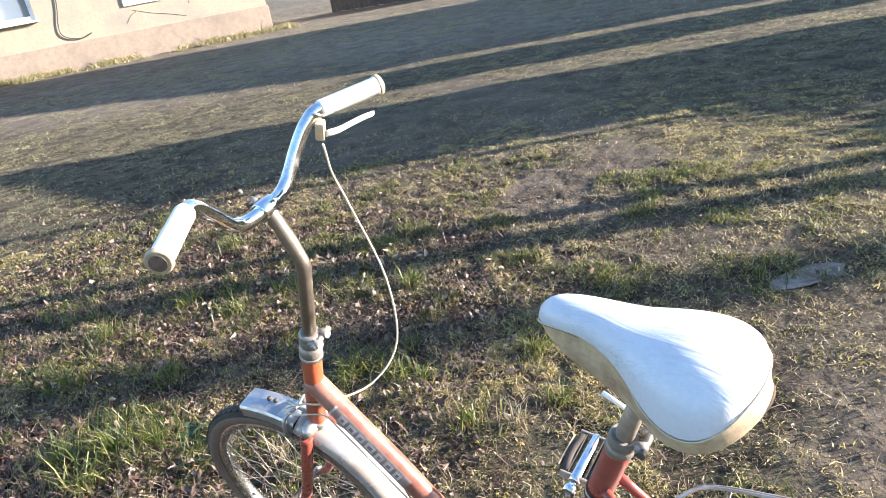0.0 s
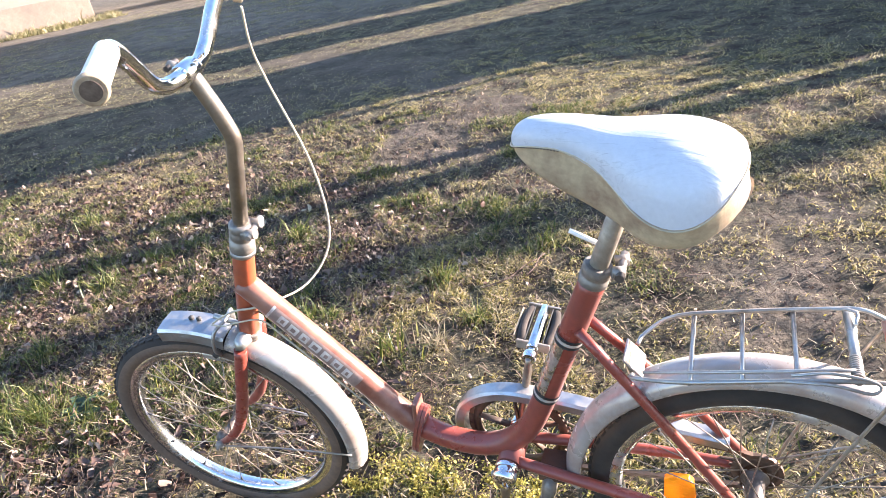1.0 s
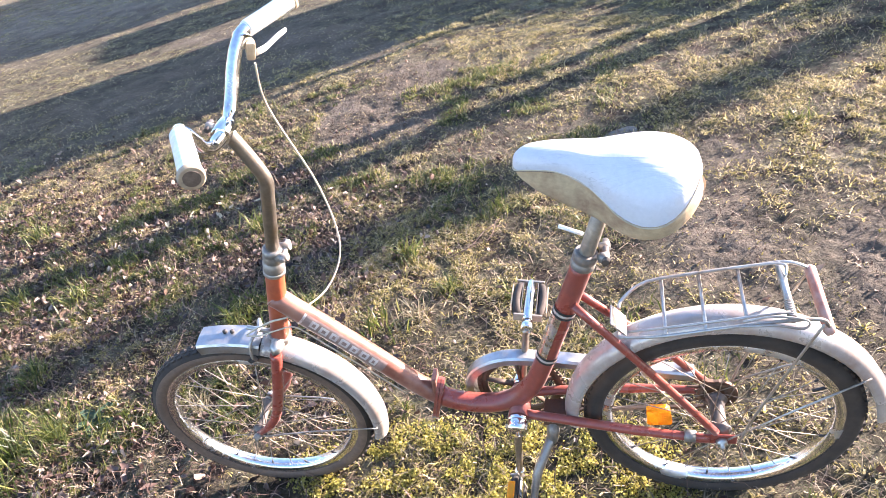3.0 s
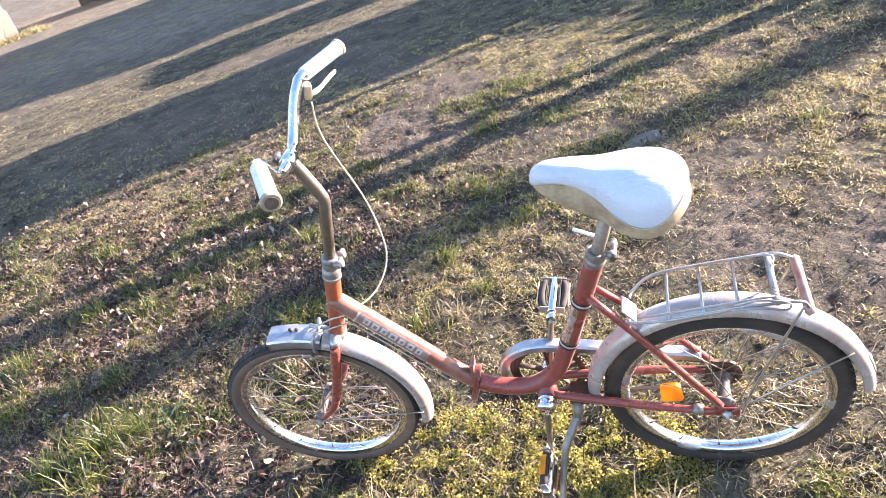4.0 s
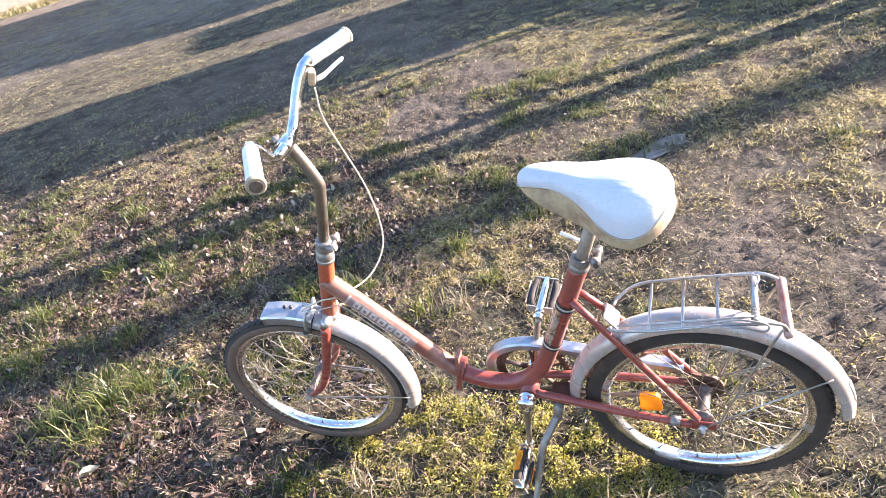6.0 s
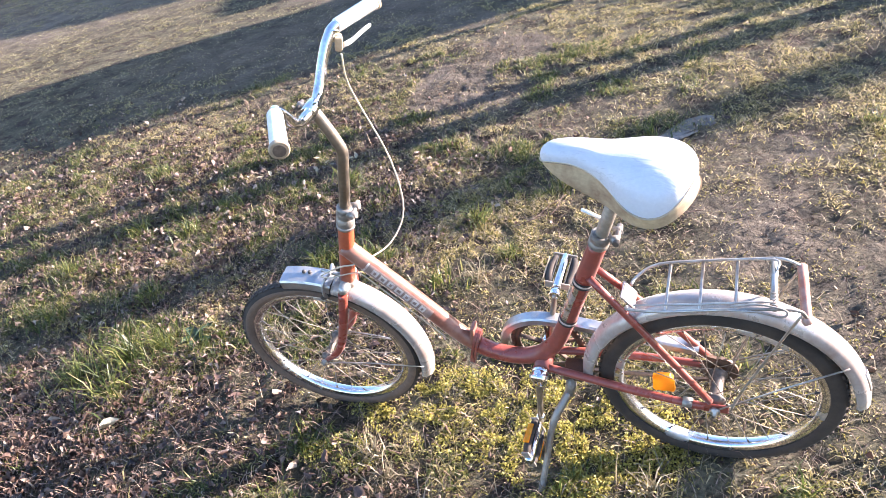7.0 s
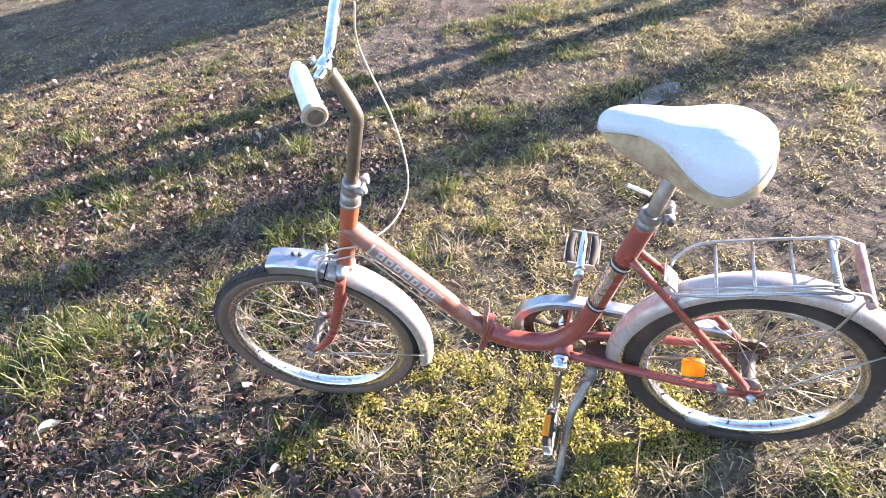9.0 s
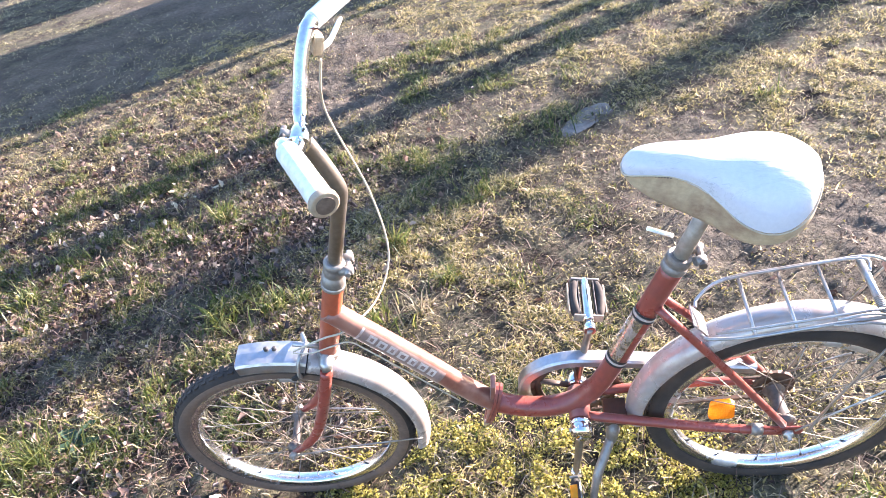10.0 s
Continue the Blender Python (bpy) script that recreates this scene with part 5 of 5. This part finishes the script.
# greener grass in clumps among the fallen leaves
x, y = scatter(1050000, -4.2, 0.4, -1.0, 3.0, lambda x, y: np.clip((vnoise(x, y, 5.0, 12) - 0.47) * 4.0, 0, 1) * np.clip((lumps(x, y) - 0.42) * 6.0, 0, 1) * np.clip((0.3 - x) / 0.8, 0, 1) * near(x, y, 1.4, 3.6) * (1 - bare_at(x, y)) * (1 - 0.8 * brown(x, y)))
tagged(new("green_grass", blade_mesh("green_grass", x, y, rolling(x, y) - 0.003, rng.gamma(5.0, 0.0048, len(x)), rng.uniform(0.0012, 0.0026, len(x)), rng.uniform(0.4, 1.4, len(x)), TUFT)), "short green grass growing in clumps", "grass", kind="stuff")
# dry stalks lying flat
x, y = scatter(420000, -5.0, 4.2, -3.0, 5.4, lambda x, y: (0.7 * turf(x, y) + 0.03 + 0.15 * (1 - bare_at(x, y))) * near(x, y, 1.2, 4.4) * (1 - 0.6 * brown(x, y)))
tagged(new("dry_grass", blade_mesh("dry_grass", x, y, rolling(x, y) + 0.002, rng.gamma(5.0, 0.006, len(x)), rng.uniform(0.0007, 0.0016, len(x)), rng.uniform(1.2, 1.45, len(x)), STRAW)), "flattened dry straw coloured grass stalks", "dry grass", kind="stuff")
# farther turf, coarser
x, y = scatter(1150000, -13.0, 5.0, -1.5, 14.0, lambda x, y: turf(x, y) * np.clip(1.25 - 0.06 * np.hypot(x + 1, y - 3), 0, 1) * (1.05 - near(x, y, 1.2, 4.0)))
tagged(new("far_turf", blade_mesh("far_turf", x, y, rolling(x, y) - 0.004, rng.gamma(5.0, 0.0032, len(x)), rng.uniform(0.0016, 0.0032, len(x)) * np.clip(0.12 + 0.21 * np.hypot(x, y), 0.5, 2.6), rng.uniform(0.8, 1.45, len(x)), FAR_GRASS)), "short dry grass farther across the yard", "grass", kind="stuff")


# unmown grass along the foot of the house wall
u, v = rng.uniform(-0.6, 12.0, 26000), np.abs(rng.normal(0.08, 0.30, 26000))
x, y = CORNER.x + WALL_DIR.x * u - WALL_DIR.y * v, CORNER.y + WALL_DIR.y * u + WALL_DIR.x * v
keep = vnoise(x, y, 1.6, 61) > 0.36
x, y = x[keep], y[keep]
tagged(new("wall_grass", blade_mesh("wall_grass", x, y, rolling(x, y) - 0.01, rng.gamma(5.0, 0.022, len(x)), rng.uniform(0.006, 0.014, len(x)), rng.uniform(0.4, 1.3, len(x)), FAR_GRASS)), "ragged dry grass along the foot of the wall", "grass", kind="stuff")


def mossy(x, y):
    d = np.minimum(np.minimum(((x + 0.12) / 0.42) ** 2 + ((y - 0.02) / 0.16) ** 2, ((x + 0.50) / 0.11) ** 2 + ((y + 0.20) / 0.06) ** 2), ((x - 0.12) / 0.25) ** 2 + ((y + 0.02) / 0.22) ** 2)
    return np.clip(1.35 - d, 0, 1) * (0.3 + 0.7 * patchy(x, y, 14.0, 5))


x, y = scatter(230000, -0.85, 0.55, -0.45, 0.35, lambda x, y: mossy(x, y) * np.clip((vnoise(x, y, 26.0, 31) - 0.38) * 4.5, 0.03, 1))
tagged(new("moss", leaf_mesh("moss", x, y, rolling(x, y) + rng.uniform(-0.004, 0.014, len(x)), rng.uniform(0.0018, 0.0042, len(x)), MOSS, flat=0.7)), "yellow-green moss and tiny clover leaves", "moss", kind="stuff")


def littered(x, y):
    left = np.maximum(np.clip((-0.30 - x + 0.35 * (vnoise(x, y, 3.0, 17) - 0.5)) / 0.9, 0.02, 1), 0.6 * brown(x, y))
    mid = 0.58 * np.clip(1.15 - np.abs(y - 0.35 + 0.25 * x) / 1.7, 0.03, 1)
    mid = np.maximum(mid, 1.9 * brown(x, y))
    return left * mid * np.clip((patchy(x, y, 5.0, 8) - 0.28) * 2.0, 0.32, 1) * (1 - 0.7 * bare_at(x, y)) * (1 - 0.8 * np.clip(mossy(x, y) * 1.5, 0, 1))


x, y = scatter(560000, -5.5, 1.8, -2.2, 3.6, lambda x, y: littered(x, y) * near(x, y, 1.6, 4.2))
tagged(new("leaf_litter", leaf_mesh("leaf_litter", x, y, rolling(x, y) + rng.uniform(0.002, 0.014, len(x)), np.minimum(rng.gamma(2.2, 0.0026, len(x)), 0.016), LITTER, flat=0.75)), "crumbled brown fallen leaves among the grass", "leaf litter", kind="stuff")
# broken stalks and bits of stem
x, y = scatter(130000, -3.4, 1.7, -0.9, 3.0, lambda x, y: (0.05 + 0.95 * littered(x, y) + 0.20 * (1 - bare_at(x, y))) * near(x, y, 1.4, 3.6))
tagged(new("plant_debris", blade_mesh("plant_debris", x, y, rolling(x, y) + rng.uniform(0.002, 0.012, len(x)), rng.gamma(4.0, 0.009, len(x)), rng.uniform(0.0007, 0.0015, len(x)), rng.uniform(0.9, 1.48, len(x)), TWIG)), "broken brown stalks scattered on the ground", "plant debris", kind="stuff")
# crumbs and clods on the bare earth
x, y = scatter(26000, -2.4, 1.9, -0.8, 3.2, lambda x, y: 0.30 + 0.60 * bare_at(x, y))
tagged(new("clods", leaf_mesh("clods", x, y, rolling(x, y) + 0.001, rng.gamma(2.5, 0.0011, len(x)), TWIG, flat=0.9)), "crumbs of earth and bits of leaf", "earth crumbs", kind="stuff")


def tuft_mesh(n, height, spread_, seed, material=TUFT):
    global rng
    keep = rng
    rng = np.random.default_rng(seed)
    r, a = np.abs(rng.normal(0, spread_, n)), rng.uniform(0, 2 * np.pi, n)
    me = blade_mesh("grass_tuft", r * np.cos(a), r * np.sin(a), np.zeros(n) - 0.004, rng.gamma(9.0, height / 9.0, n), rng.uniform(0.0014, 0.0030, n), rng.uniform(0.35, 1.35, n), material)
    rng = keep
    return me


TUFTS = [tuft_mesh(100, 0.070, 0.045, 1), tuft_mesh(80, 0.050, 0.045, 2), tuft_mesh(70, 0.065, 0.03, 3, STRAW)]
BIG = tuft_mesh(240, 0.120, 0.085, 4)
for tx, ty, k, sc in ((-1.46, 0.02, 3, 1.0), (-1.36, 0.10, 3, 0.75), (-1.60, -0.08, 3, 0.8), (-1.40, -0.13, 0, 1.2), (-2.28, 0.50, 3, 0.7), (-1.88, 0.86, 0, 1.3), (-1.03, 0.63, 0, 1.3), (-0.86, 0.69, 0, 1.1), (-0.78, 0.72, 1, 1.2),
                      (-2.17, 0.85, 0, 1.4), (-0.50, 0.97, 0, 1.1), (-1.83, 1.08, 1, 1.2), (-1.07, 0.70, 1, 1.0), (-0.50, 0.56, 1, 1.2), (-0.38, 0.60, 2, 1.0), (-0.30, 0.75, 0, 0.8), (-0.10, 0.70, 1, 0.9), (-0.75, 0.40, 1, 1.0),
                      (-1.15, 0.35, 1, 1.1), (-0.95, 0.22, 2, 0.9), (-0.40, -0.18, 2, 1.0), (-0.35, -0.24, 2, 0.8), (-0.62, -0.20, 1, 0.9), (0.12, -0.16, 1, 0.9), (0.30, -0.14, 2, 1.0), (-1.25, 1.30, 0, 1.2), (-2.50, 1.40, 0, 1.2),
                      (0.62, -0.10, 0, 0.8), (0.25, 0.55, 1, 1.0), (0.45, 0.30, 1, 0.9), (-1.70, 0.40, 0, 1.1), (-2.05, 0.20, 0, 1.2), (-0.20, 1.25, 1, 1.1), (0.05, 1.70, 1, 1.1), (-0.85, 1.65, 1, 1.1), (0.90, 1.70, 1, 1.0)):
    z = float(rolling(np.array(tx), np.array(ty)))
    ob = new("grass_tuft", BIG if k == 3 else TUFTS[k])
    ob.matrix_world = pose(tx, ty, z, 0, 0, random.uniform(0, 360)) @ Matrix.Diagonal((sc, sc, sc, 1))
    tagged(ob, "large tuft of long green grass" if k == 3 else ("tuft of dry straw coloured grass" if k == 2 else "small tuft of green grass"), "grass tuft", "grass tufts in the yard")


def single_leaf(size, seed, material):
    r = np.random.default_rng(seed)
    v, quads = leaf_points(1, np.array([size]), np.array([r.uniform(0.3, 0.9)]), False)
    me = mesh_from("fallen_leaf", v[0], quads, material)
    me.polygons.foreach_set("use_smooth", np.ones(len(quads), bool))
    return me


LEAVES = [single_leaf(0.017, 1, LITTER), single_leaf(0.013, 2, LITTER), single_leaf(0.022, 3, LITTER), single_leaf(0.036, 4, PALE), single_leaf(0.026, 5, PALE)]
spots = [(-1.30, -0.25, 3, 1.0), (-0.92, -0.08, 2, 1.0), (-1.06, 0.0, 2, 1.1), (-0.78, -0.27, 2, 1.0), (-0.82, -0.15, 1, 1.0), (-1.13, -0.18, 0, 1.0)]
r2 = random.Random(12)
for cx, cy in ((-1.565, 1.476), (-1.99, 1.31), (-1.50, 1.55)):
    for k in range(6):
        spots.append((cx + r2.gauss(0, 0.09), cy + r2.gauss(0, 0.05), 4, r2.uniform(0.4, 0.8)))
while len(spots) < 90:
    px, py = r2.uniform(-2.2, -0.4), r2.uniform(-0.35, 1.3)
    spots.append((px, py, r2.choice((0, 0, 1, 1, 2)), r2.uniform(0.7, 1.15)))
for px, py, k, sc in spots:
    ob = new("fallen_leaf", LEAVES[k])
    ob.matrix_world = pose(px, py, float(rolling(np.array(px), np.array(py))) + 0.014, r2.uniform(-25, 25), r2.uniform(-40, 10), r2.uniform(0, 360)) @ Matrix.Diagonal((sc, sc, sc, 1))
    tagged(ob, "pale yellow fallen leaf on the ground" if k == 3 else "pale bleached fallen leaf on the ground" if k == 4 else "curled brown fallen leaf on the ground", "leaf", "fallen leaves")

# a broad green weed, twigs, a pale flat stone
weed = empty("weed", pose(-1.28, 0.17, float(rolling(np.array(-1.28), np.array(0.17))) + 0.01))
tagged(weed, "low weed with broad dark green leaves", "weed")
for k in range(5):
    ob = new("leaf", single_leaf(0.034 + 0.005 * (k % 3), 20 + k, GREENLEAF))
    ob.parent = weed
    ob.matrix_basis = Matrix.Rotation(k * 1.3, 4, "Z") @ pose(0.034, 0, 0.008, 0, -8, 0)
for tx, ty, ln, yaw in ((-0.30, 0.95, 0.17, 55), (-0.22, 1.0, 0.14, 75), (-0.34, 0.93, 0.12, 30), (-0.9, 1.5, 0.16, 20), (-1.2, 0.5, 0.14, 100), (-0.6, 0.3, 0.11, 60), (-1.7, -0.1, 0.18, 20), (0.2, 1.0, 0.13, 10), (-2.2, 0.6, 0.16, 140)):
    z = float(rolling(np.array(tx), np.array(ty)))
    d = Vector((math.cos(radians(yaw)), math.sin(radians(yaw)), 0.12)) * ln
    bm = bmesh.new()
    tube(bm, smooth_line([(0, 0, 0), d * 0.4 + Vector((0.008, -0.006, 0.006)), d * 0.75 + Vector((-0.006, 0.004, 0.0)), d], 3), 0.0018, 5)
    tube(bm, [d * 0.5 + Vector((0, 0, 0.004)), d * 0.7 + Vector((0.02, -0.015, 0.012))], 0.0012, 5)
    tw = part("twig", bm, TWIG, None)
    tw.matrix_world = Matrix.Translation((tx, ty, z + 0.008))
    tagged(tw, "thin dry twig lying on the grass", "twig", "twigs")
bm = bmesh.new()
bmesh.ops.create_icosphere(bm, subdivisions=4, radius=1.0)
for v in bm.verts:
    n = noise.noise(v.co * 1.7) + 0.5 * noise.noise(v.co * 4.3)
    broad = 0.052 + 0.020 * v.co.x
    v.co = Vector((v.co.x * 0.175 * (1 + 0.2 * n), v.co.y * broad * (1 + 0.45 * n), max(v.co.z, -0.5) * (0.005 + 0.003 * n)))
for f in bm.faces:
    f.smooth = True
stone = part("flat_stone", bm, SLAB, None)
stone.matrix_world = pose(0.195, 1.715, float(rolling(np.array(0.195), np.array(1.715))) + 0.002, 0, 0, 50)
tagged(stone, "long pale flat stone trodden into the earth", "stone")
